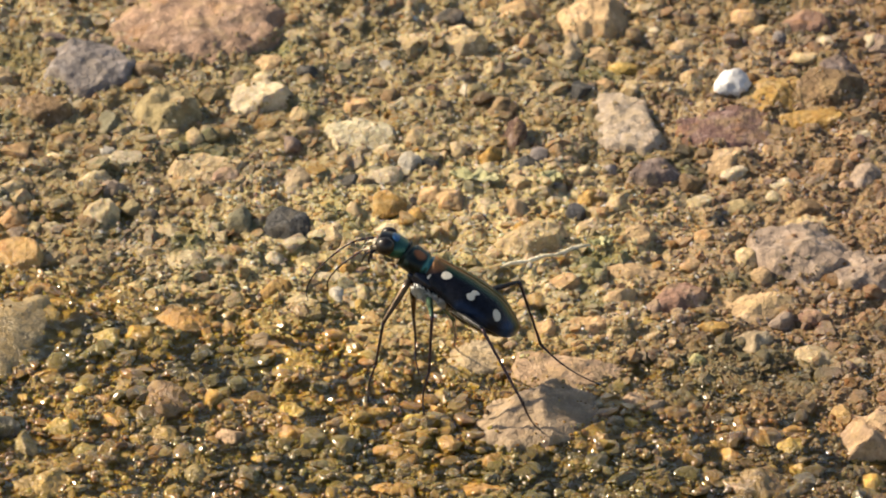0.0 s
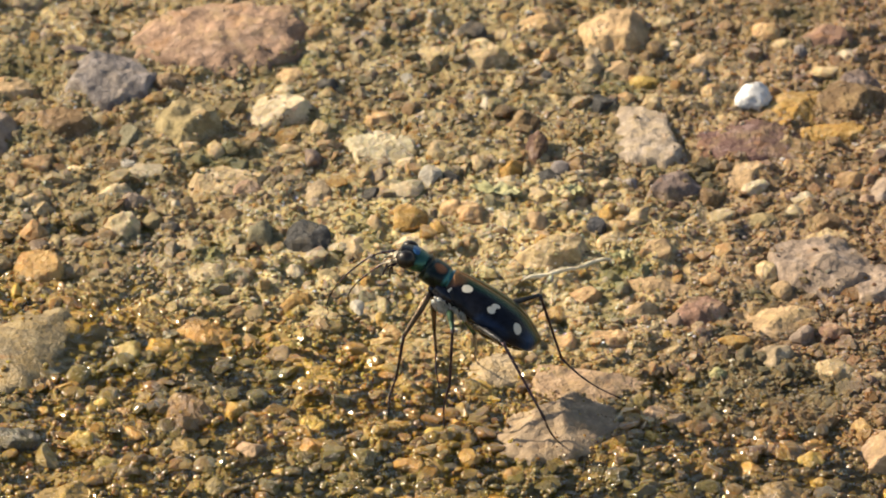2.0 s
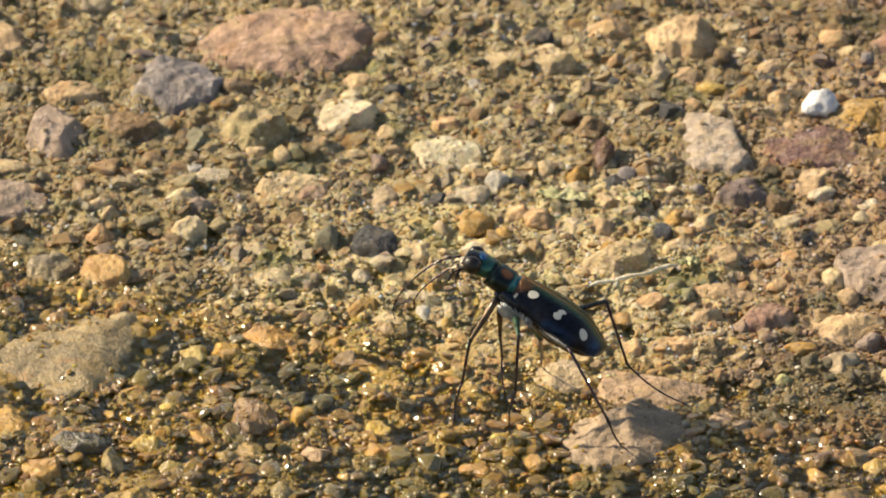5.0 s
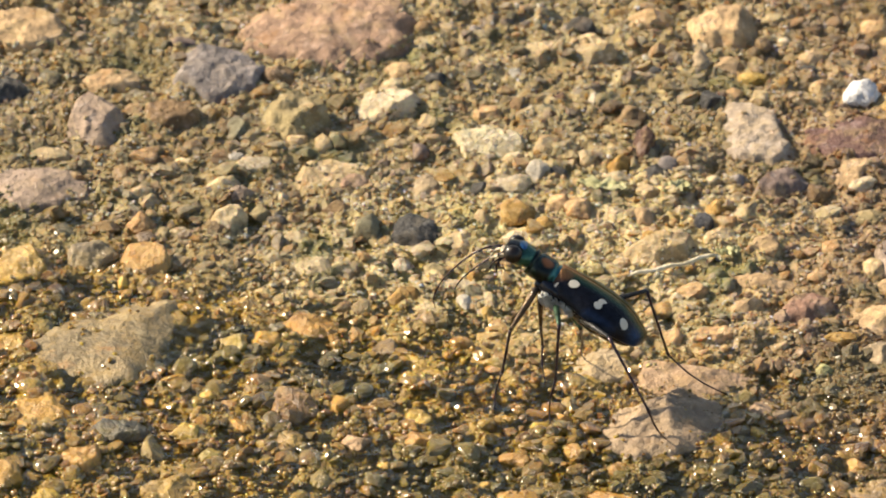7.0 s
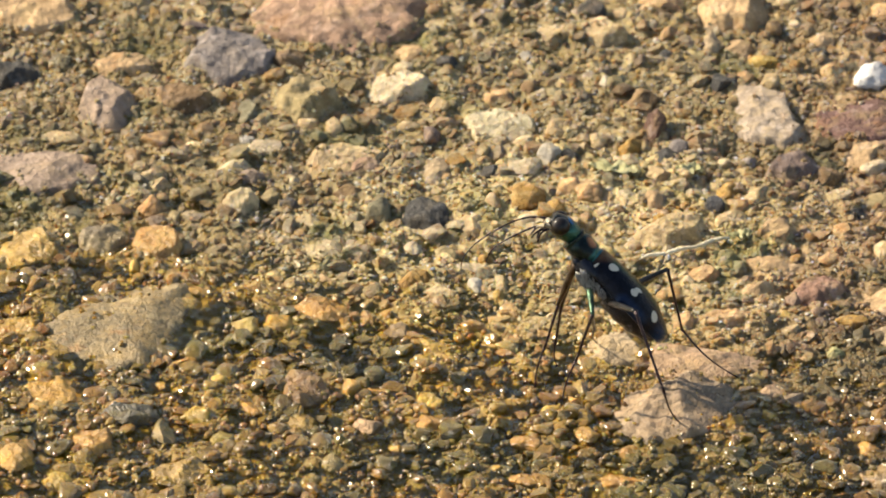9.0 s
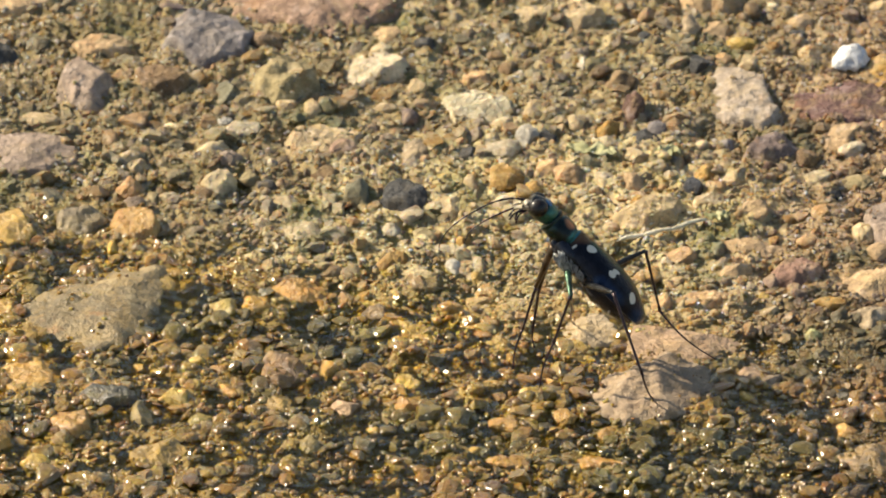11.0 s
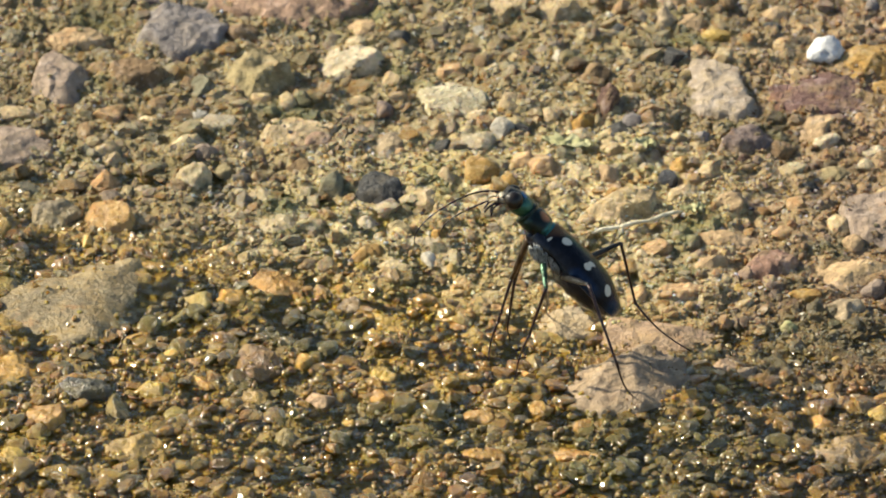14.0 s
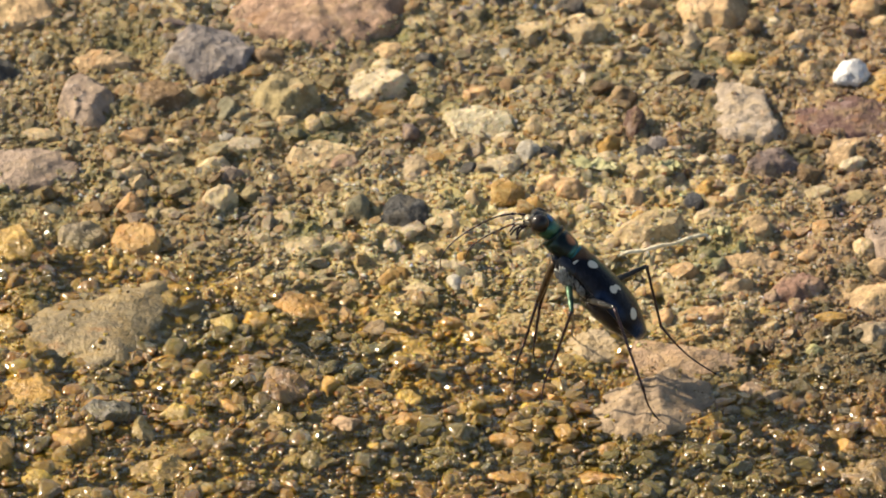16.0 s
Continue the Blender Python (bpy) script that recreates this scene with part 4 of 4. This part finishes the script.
def elytron_material():
    """Blue-black wing case with a copper-green seam, an orange shoulder flush and cream spots."""
    m, t, p = shader("wing_case")
    co = t.nodes.new("ShaderNodeTexCoord")
    v = co.outputs["Object"]
    xyz = t.nodes.new("ShaderNodeSeparateXYZ")
    t.links.new(v, xyz.inputs[0])
    x = maths(t, 'MULTIPLY', xyz.outputs["X"], 1000.0)
    y = maths(t, 'MULTIPLY', maths(t, 'ABSOLUTE', xyz.outputs["Y"]), 1000.0)
    grain = fuzz(t, v, 1500.0, 3.0)
    c = mix(t, step(t, grain, 0.35, 0.65), (0.006, 0.007, 0.011), (0.010, 0.012, 0.019))
    # blue sheen towards the tip and the outer rim
    c = mix(t, maths(t, 'MULTIPLY', step(t, x, -4.4, -6.4), 0.6), c, (0.014, 0.07, 0.20))
    c = mix(t, maths(t, 'MULTIPLY', step(t, y, 2.75, 3.05), 0.22), c, (0.014, 0.065, 0.19))
    # the seam
    seam = step(t, y, 1.15, 0.40)
    c = mix(t, maths(t, 'MULTIPLY', step(t, y, 1.60, 0.95), 0.75), c, (0.012, 0.050, 0.032))
    c = mix(t, maths(t, 'MULTIPLY', seam, 0.85), c, (0.065, 0.075, 0.022))
    c = mix(t, maths(t, 'MULTIPLY', step(t, y, 0.60, 0.15), maths(t, 'MULTIPLY_ADD', step(t, x, -1.5, 3.0), 0.65, 0.2)), c, (0.30, 0.13, 0.04))
    # shoulder flush
    c = mix(t, maths(t, 'MULTIPLY', patch(t, x, y, 3.2, 0.85, 0.80, 0.60, 0.9), 0.55), c, (0.25, 0.105, 0.045))
    spots = maths(t, 'MAXIMUM', patch(t, x, y, 2.0, 1.52, 0.50, 0.33), patch(t, x, y, -4.05, 2.20, 0.50, 0.36))
    # the middle spot is a comma
    spots = maths(t, 'MAXIMUM', spots, patch(t, x, y, -0.95, 2.42, 0.42, 0.26))
    spots = maths(t, 'MAXIMUM', spots, patch(t, x, y, -1.05, 2.06, 0.28, 0.36))
    spots = maths(t, 'MAXIMUM', spots, patch(t, x, y, -1.28, 1.80, 0.32, 0.20))
    spots = maths(t, 'MAXIMUM', spots, patch(t, x, y, 3.40, 1.66, 0.15, 0.10))
    c = mix(t, spots, c, (0.62, 0.58, 0.48))
    t.links.new(c, p.inputs["Base Color"])
    t.links.new(maths(t, 'MULTIPLY_ADD', spots, -0.6, 0.6), p.inputs["Metallic"])
    t.links.new(maths(t, 'MULTIPLY_ADD', spots, 0.2, 0.34), p.inputs["Roughness"])
    p.inputs["Coat Weight"].default_value, p.inputs["Coat Roughness"].default_value = 0.06, 0.2
    p.inputs["Specular IOR Level"].default_value = 0.25
    relief(t, p, fuzz(t, v, 4000.0, 2.0), 0.0001, 0.8)
    return m


def collar_material():
    """Dark green metal with a copper patch on either side and a blue-green hind edge."""
    m, t, p = shader("collar_shell")
    v = t.nodes.new("ShaderNodeTexCoord").outputs["Object"]
    xyz = t.nodes.new("ShaderNodeSeparateXYZ")
    t.links.new(v, xyz.inputs[0])
    x = maths(t, 'MULTIPLY', xyz.outputs["X"], 1000.0)
    y = maths(t, 'MULTIPLY', maths(t, 'ABSOLUTE', xyz.outputs["Y"]), 1000.0)
    z = maths(t, 'MULTIPLY', xyz.outputs["Z"], 1000.0)
    c = mix(t, step(t, fuzz(t, v, 900.0, 3.0), 0.35, 0.65), (0.004, 0.009, 0.009), (0.010, 0.032, 0.028))
    edge = maths(t, 'MULTIPLY', step(t, x, 4.55, 4.15), step(t, z, -0.2, 0.6))
    c = mix(t, maths(t, 'MULTIPLY', edge, 0.5), c, (0.03, 0.22, 0.24))
    copper = maths(t, 'MULTIPLY', patch(t, x, y, 5.15, 0.85, 0.60, 0.42, 0.8), maths(t, 'MULTIPLY', step(t, z, 0.1, 0.7), step(t, fuzz(t, v, 700.0, 3.0), 0.30, 0.55)))
    c = mix(t, maths(t, 'MULTIPLY', copper, 0.9), c, (0.40, 0.145, 0.055))
    t.links.new(c, p.inputs["Base Color"])
    p.inputs["Metallic"].default_value, p.inputs["Roughness"].default_value = 0.75, 0.30
    p.inputs["Coat Weight"].default_value, p.inputs["Coat Roughness"].default_value = 0.2, 0.15
    relief(t, p, fuzz(t, v, 4200.0, 2.0), 0.00008, 0.7)
    return m


def head_material():
    """Black metal, green on the nape; the crown between the eyes carries sky reflection as blue colour."""
    m, t, p = shader("head_shell")
    v = t.nodes.new("ShaderNodeTexCoord").outputs["Object"]
    xyz = t.nodes.new("ShaderNodeSeparateXYZ")
    t.links.new(v, xyz.inputs[0])
    x = maths(t, 'MULTIPLY', xyz.outputs["X"], 1000.0)
    c = mix(t, step(t, fuzz(t, v, 900.0, 3.0), 0.35, 0.65), (0.006, 0.007, 0.008), (0.016, 0.016, 0.016))
    nape = maths(t, 'MULTIPLY', step(t, x, 8.1, 7.3), maths(t, 'MULTIPLY_ADD', fuzz(t, v, 600.0, 3.0), 0.8, 0.3))
    c = mix(t, nape, c, (0.022, 0.13, 0.095))
    t.links.new(c, p.inputs["Base Color"])
    p.inputs["Metallic"].default_value, p.inputs["Roughness"].default_value = 0.7, 0.32
    p.inputs["Coat Weight"].default_value, p.inputs["Coat Roughness"].default_value = 0.25, 0.15
    relief(t, p, fuzz(t, v, 4200.0, 2.0), 0.00008, 0.7)
    return m


HEAD = head_material()
COLLAR = collar_material()
WING = elytron_material()
SKY_BLUE = enamel("sky_reflection_blue", (0.03, 0.12, 0.26), 0.3, 0.8)
BLACK = enamel("blue_black_shell", (0.012, 0.014, 0.022), 0.25, 0.5)
EYE_GLOSS = enamel("eye", (0.010, 0.007, 0.006), 0.36, 0.0, 0.2, 0.25)
LEG = enamel("dark_leg", (0.030, 0.018, 0.022), 0.3, 0.5)
FEMUR = enamel("copper_green_femur", (0.018, 0.019, 0.021), 0.34, 0.4, 0.6)
FORE_FEMUR = enamel("gold_copper_femur", (0.065, 0.042, 0.024), 0.34, 0.7, 0.6)
MID_FEMUR = enamel("green_femur", (0.045, 0.085, 0.055), 0.32, 0.7, 0.6)
IVORY = enamel("ivory", (0.42, 0.37, 0.27), 0.35, 0.0, 0.1)
JAW = enamel("horn_jaw", (0.46, 0.38, 0.26), 0.3, 0.0, 0.4)
HAIR = enamel("white_bristles", (0.82, 0.81, 0.74), 0.6, 0.0, 0.3, 0.0)


def loft(rings):
    """A closed skin over rings of equal count."""
    n = len(rings[0])
    verts = [q for r in rings for q in r]
    faces = [(i * n + j, i * n + (j + 1) % n, (i + 1) * n + (j + 1) % n, (i + 1) * n + j) for i in range(len(rings) - 1) for j in range(n)]
    faces += [tuple(range(n))[::-1], tuple(range((len(rings) - 1) * n, len(rings) * n))]
    return verts, faces


def egg(x0, x1, profile, n=24, steps=22):
    """A lofted body along x. profile(s), s from 0 to 1: half width, top, bottom, centre height."""
    rings = []
    for i in range(steps + 1):
        s = 0.5 - 0.5 * math.cos(math.pi * i / steps)
        w, top, low, mid = profile(s)
        rings.append([(x0 + (x1 - x0) * s, w * math.cos(a), mid + (top if math.sin(a) > 0 else low) * math.sin(a)) for a in (2 * math.pi * j / n for j in range(n))])
    return loft(rings)


def tube(points, radii, n=8):
    rings = []
    pts = [Vector(q) for q in points]
    for i, q in enumerate(pts):
        way = (pts[min(i + 1, len(pts) - 1)] - pts[max(i - 1, 0)]).normalized()
        a = way.orthogonal().normalized()
        b = way.cross(a)
        rings.append([tuple(q + (a * math.cos(k) + b * math.sin(k)) * radii[i]) for k in (2 * math.pi * j / n for j in range(n))])
    return loft(rings)


def smooth_path(points, count):
    """Catmull-Rom through the points."""
    p = [Vector(points[0])] + [Vector(q) for q in points] + [Vector(points[-1])]
    out = []
    for i in range(count + 1):
        f = i / count * (len(points) - 1)
        k = min(int(f), len(points) - 2)
        u = f - k
        a, b, c, d = p[k:k + 4]
        out.append(0.5 * ((2 * b) + (c - a) * u + (2 * a - 5 * b + 4 * c - d) * u * u + (3 * b - a - 3 * c + d) * u ** 3))
    return out


def ellipsoid(cx, cy, cz, rx, ry, rz, levels=3):
    v, f = BALLS[levels]
    return (v * np.array([rx, ry, rz]) + np.array([cx, cy, cz])).tolist(), f.tolist()


def bristles(cx, cy, cz, rx, rz, count, side):
    """A tuft of short hairs that lie back along the flank."""
    rng = random.Random(cx)
    v, f = [], []
    for _ in range(count):
        a, q = rng.uniform(0, 6.28), math.sqrt(rng.random())
        x, z = cx + rx * q * math.cos(a), cz + rz * q * math.sin(a)
        tip = (x - rng.uniform(0.25, 0.55), cy + side * rng.uniform(0.05, 0.25), z - rng.uniform(0.15, 0.4))
        b = len(v)
        v += [(x - 0.07, cy - side * 0.15, z), (x + 0.07, cy - side * 0.15, z + 0.05), (x, cy + side * 0.08, z - 0.06), tip]
        f += [(b, b + 1, b + 3), (b + 1, b + 2, b + 3), (b + 2, b, b + 3), (b, b + 2, b + 1)]
    return v, f


def elytron(side, parent):
    """One wing case: a domed shell with thickness, from the seam to the outer rim."""
    rings, steps, n = [], 30, 14
    outer, inner = [], []
    for i in range(steps + 1):
        s = i / steps
        x = 3.75 - 10.6 * s
        w = 3.05 * min(1.0, (0.58 + 1.05 * s) if s < 0.4 else 1.0) * (0.92 + 0.08 * math.sin(math.pi * s))
        if s < 0.06:
            w *= 0.86 + 0.14 * s / 0.06
        if s > 0.62:
            w *= max(0.02, 1 - 0.55 * ((s - 0.62) / 0.38) ** 1.7 - 0.45 * max(0.0, (s - 0.9) / 0.1) ** 2) ** 0.8
        h = 2.25 * (0.90 + 0.14 * math.sin(math.pi * min(1, s * 1.15))) * (1 if s < 0.65 else 1 - 0.62 * ((s - 0.65) / 0.35) ** 1.8)
        row = []
        for j in range(n + 1):
            a = j / n * math.pi / 2
            y = 0.015 + w * math.sin(a) ** 0.95
            z = h * math.cos(a) ** 0.85 - 0.30 if j < n else -0.42
            row.append((x, side * y, z))
        outer.append(row)
        inner.append([(q[0], side * max(0.015, abs(q[1]) - 0.12), q[2] - 0.14) for q in row])
    rings = [o + k[::-1] for o, k in zip(outer, inner)]
    v, f = loft(rings)
    if side < 0:
        f = [q[::-1] for q in f]
    return part("wing_case", v, f, WING, parent, "blue-black wing case with three cream spots and a copper seam")


def build_beetle():
    body = new("tiger_beetle")
    tagged(body, "dark blue tiger beetle with cream spots, standing tall on thin legs", "beetle")
    # abdomen below the wing cases, in rings
    v, f = egg(-5.8, 3.2, lambda s: (2.35 * math.sin(math.pi * min(0.93, 0.14 + 0.86 * s)) ** 0.55, 0.6, 1.95 * math.sin(math.pi * min(0.95, 0.1 + s * 0.9)) ** 0.6 + 0.06 * math.sin(s * 34), -0.35))
    part("abdomen", v, f, BLACK, body, "shiny black ringed abdomen")
    v, f = egg(0.8, 4.6, lambda s: (2.0 * math.sin(math.pi * (0.2 + 0.6 * s)) ** 0.5, 0.7, 2.0 * math.sin(math.pi * (0.15 + 0.7 * s)) ** 0.5, -0.3))
    part("breast", v, f, BLACK, body)
    for side in (1, -1):
        elytron(side, body)
        # white bristles on the flanks
        for cx, cy, cz, rx, rz, count in ((2.3, 1.95, -1.10, 1.9, 0.42, 150), (3.3, 1.75, -1.65, 0.9, 0.34, 90)):
            v, f = bristles(cx, side * cy, cz, rx, rz, count, side)
            part("bristle_patch", v, f, HAIR, body, "patch of short white bristles")
    # pronotum: a waisted collar with two cross grooves
    v, f = egg(3.55, 6.55, lambda s: (1.60 * (0.84 + 0.16 * math.sin(math.pi * s)) * (1 - 0.10 * math.exp(-((s - 0.1) / 0.05) ** 2) - 0.10 * math.exp(-((s - 0.88) / 0.05) ** 2)) * (0.55 if s in (0.0, 1.0) else 1),
                                          1.30 * (1 - 0.16 * math.exp(-((s - 0.16) / 0.06) ** 2) - 0.16 * math.exp(-((s - 0.84) / 0.06) ** 2)) * (0.5 if s in (0.0, 1.0) else 1), 1.40 * (0.5 if s in (0.0, 1.0) else 1), 0.34), 28, 34)
    part("pronotum", v, f, COLLAR, body, "green metallic collar with copper patches")
    # head, bent down a little
    head_v, head_f = egg(6.2, 9.3, lambda s: (1.62 * math.sin(math.pi * (0.16 + 0.68 * s)) ** 0.7, 1.12 * math.sin(math.pi * (0.2 + 0.66 * s)) ** 0.6, 1.15 * math.sin(math.pi * (0.2 + 0.62 * s)) ** 0.6, 0.10 - 0.35 * s))
    head = part("head", head_v, head_f, HEAD, body, "green metallic head with the sky's blue reflection coloured on its crown")
    head.location = (0.05 * MM, 0.0, 0.42 * MM)
    # added dome whose blue paints the sky's reflection on brow and far eye
    v, f = ellipsoid(7.75, 0.0, 0.74, 0.70, 1.0, 0.32)
    part("crown", v, f, SKY_BLUE, head, "crown coloured with the blue reflection of the sky")
    for side in (1, -1):
        v, f = ellipsoid(8.38, side * 1.40, -0.08, 0.90, 0.72, 0.90)
        part("eye", v, f, EYE_GLOSS, head, "large bulging glossy dark eye")
        v, f = tube(smooth_path([(8.9, side * 0.75, -0.85), (9.5, side * 1.0, -1.35), (9.85, side * 0.75, -1.95), (9.85, side * 0.05, -2.35)], 10), [0.24 - 0.02 * i for i in range(11)])
        part("jaw", v, f, JAW, head, "horn-coloured sickle-shaped jaw")
        for reach, drop in ((9.3, -3.0), (8.6, -2.8)):
            v, f = tube(smooth_path([(8.7, side * 0.55, -0.9), ((8.7 + reach) / 2 + 0.4, side * 0.8, drop * 0.7), (reach, side * 0.7, drop)], 8), [0.10] * 9, 6)
            part("palp", v, f, LEG, head)
    v, f = ellipsoid(9.15, 0, -0.75, 0.45, 0.80, 0.34, 2)
    part("upper_lip", v, f, IVORY, head, "pale ivory upper lip")
    for side, path in ((-1, [(9.0, -0.75, -0.5), (10.3, -0.75, -1.5), (11.3, -0.75, -3.1), (11.95, -0.85, -5.4), (12.2, -1.0, -7.6), (11.9, -1.2, -9.4), (11.2, -1.4, -10.3)]),
                       (1, [(9.0, 0.75, -0.6), (9.9, 0.75, -2.0), (10.45, 0.6, -3.6), (10.85, 0.4, -5.3), (10.85, 0.1, -6.8), (10.3, -0.3, -7.9)])):
        pts = smooth_path(path, 44)
        v, f = tube(pts, [(0.13 - 0.0018 * i) * (1.25 if i % 4 == 0 else 0.85) for i in range(45)], 7)
        part("antenna", v, f, LEG, head, "thin jointed dark antenna")
    return body


beetle = build_beetle()
LEGS = []


def bone(name, length, r0, r1, material, bulge=0.0, hairs=0, label="", sag=0.0):
    """A leg piece along +x from its joint, with bristles."""
    n = 12
    v, f = tube([(length * i / n, 0, -sag * math.sin(math.pi * i / n)) for i in range(n + 1)], [(r0 + (r1 - r0) * i / n) + bulge * math.sin(math.pi * min(1, (i / n) ** 0.7)) + (0.05 if i in (0, n) else 0) for i in range(n + 1)], 8)
    v, f = list(v), list(f)
    rng = random.Random(name + str(length))
    for k in range(hairs):
        x, a = length * (0.08 + 0.88 * (k + rng.random()) / hairs), rng.uniform(0, 6.28)
        c, s, h = math.cos(a), math.sin(a), r0 + rng.uniform(0.10, 0.22)
        b = len(v)
        v += [(x - 0.03, 0, 0), (x + 0.03, 0.03 * s, -0.03 * c), (x + 0.03, -0.03 * s, 0.03 * c), (x + 0.14, c * h, s * h)]
        f += [(b, b + 1, b + 3), (b + 1, b + 2, b + 3), (b + 2, b, b + 3)]
    return part(name, v, f, material, beetle, label)


def leg(hip, lengths, knee, ankle, toe, knee2, ankle2, toe2):
    """Millimetres. The hip is on the body; the first three places hold before the beetle turns, the last three after."""
    femur = bone("femur", lengths[0], 0.24, 0.17, FORE_FEMUR if hip[0] > 4 else MID_FEMUR if hip[0] > 1 else FEMUR, 0.12, 16, "copper-green thigh with pale bristles")
    tibia = bone("tibia", lengths[1], 0.16, 0.13, LEG, 0.0, 22)
    tarsus = bone("tarsus", lengths[2], 0.115, 0.065, LEG, 0.0, 12, sag=lengths[2] * 0.06)
    v, f = ellipsoid(hip[0], hip[1], hip[2] + 0.25, 0.55, 0.45, 0.5, 2)
    part("coxa", v, f, BLACK, beetle)
    LEGS.append((hip, lengths, (femur, tibia, tarsus), [Vector(q) for q in (knee, ankle, toe)], [Vector(q) for q in (knee2, ankle2, toe2)]))


leg((4.60, 0.80, -1.20), (5.05, 4.75, 4.37), (-5.73, -28.39, 9.40), (-6.46, -28.45, 4.71), (-7.18, -28.38, 0.40), (-2.38, -26.37, 9.24), (-3.55, -26.97, 4.68), (-4.39, -27.27, 0.40))
leg((2.40, 1.00, -1.50), (4.19, 5.67, 5.69), (-1.06, -30.66, 11.56), (-1.34, -31.69, 6.00), (-1.80, -30.82, 0.40), (1.07, -31.47, 11.37), (-0.48, -31.23, 5.92), (-1.80, -30.82, 0.40))
leg((-0.20, 1.10, -1.40), (6.02, 8.25, 6.80), (3.72, -32.29, 11.21), (7.62, -37.37, 6.03), (10.14, -34.49, 0.40), (5.14, -33.00, 12.78), (7.95, -37.19, 6.25), (10.14, -34.49, 0.40))
leg((4.60, -0.80, -1.20), (5.01, 5.15, 3.54), (-2.84, -23.98, 7.53), (-2.64, -21.30, 3.14), (-2.33, -23.51, 0.40), (-1.98, -26.06, 8.68), (-2.49, -24.64, 3.76), (-2.33, -23.51, 0.40))
leg((2.40, -1.00, -1.50), (3.95, 4.99, 4.79), (0.98, -25.44, 7.94), (1.22, -22.25, 4.12), (1.45, -19.24, 0.40), (1.09, -25.69, 7.74), (1.27, -22.40, 4.00), (1.45, -19.24, 0.40))
leg((-0.20, -1.10, -1.40), (6.51, 7.08, 7.10), (7.32, -24.13, 11.38), (9.43, -24.91, 4.67), (15.09, -25.30, 0.40), (8.25, -23.50, 11.52), (9.71, -23.36, 4.60), (15.09, -25.30, 0.40))


# ---- what moves ----
def body_pose(x, y, z, yaw, pitch, roll):
    """Millimetres and degrees; pitch lifts the head, roll lifts the beetle's left side."""
    return Matrix.Translation((x * MM, y * MM, z * MM)) @ Matrix.Rotation(radians(yaw), 4, 'Z') @ Matrix.Rotation(radians(-pitch), 4, 'Y') @ Matrix.Rotation(radians(roll), 4, 'X')


def chain(hip, joints, lengths):
    """Moves knee and ankle so that the pieces keep their lengths between hip and toe."""
    q = [hip.copy()] + [j.copy() for j in joints]
    toe = joints[-1].copy()
    for _ in range(60):
        q[3] = toe.copy()
        for i in (2, 1, 0):
            q[i] = q[i + 1] + (q[i] - q[i + 1]).normalized() * lengths[i]
        q[0] = hip.copy()
        for i in (0, 1, 2):
            q[i + 1] = q[i] + (q[i + 1] - q[i]).normalized() * lengths[i]
    return q


def along(a, b):
    return Matrix.Translation(a * MM) @ (b - a).to_track_quat('X', 'Z').to_matrix().to_4x4()


def motions():
    first = (1.50, -25.90, 11.33, 165.6, 30.8, 12.6)
    last = (3.38, -26.60, 11.27, 162.9, 44.8, 27.0)
    turn = ((0.0, 0.0), (7.8, 0.0), (7.9, 0.4), (8.0, 0.93), (8.1, 1.0), (16.0, 1.0))
    rows = [(t, k, body_pose(*[a + (b - a) * k for a, b in zip(first, last)])) for t, k in turn]
    walk(beetle, [(t, m) for t, k, m in rows])
    for hip, lengths, pieces, before, after in LEGS:
        keys = [[], [], []]
        for t, k, m in rows:
            inner = m.inverted()
            joints = [inner @ (a.lerp(b, k) * MM) / MM for a, b in zip(before, after)]
            q = chain(Vector(hip), joints, lengths)
            for i in range(3):
                keys[i].append((t, along(q[i], q[i + 1])))
        for piece, key in zip(pieces, keys):
            walk(piece, key)


motions()
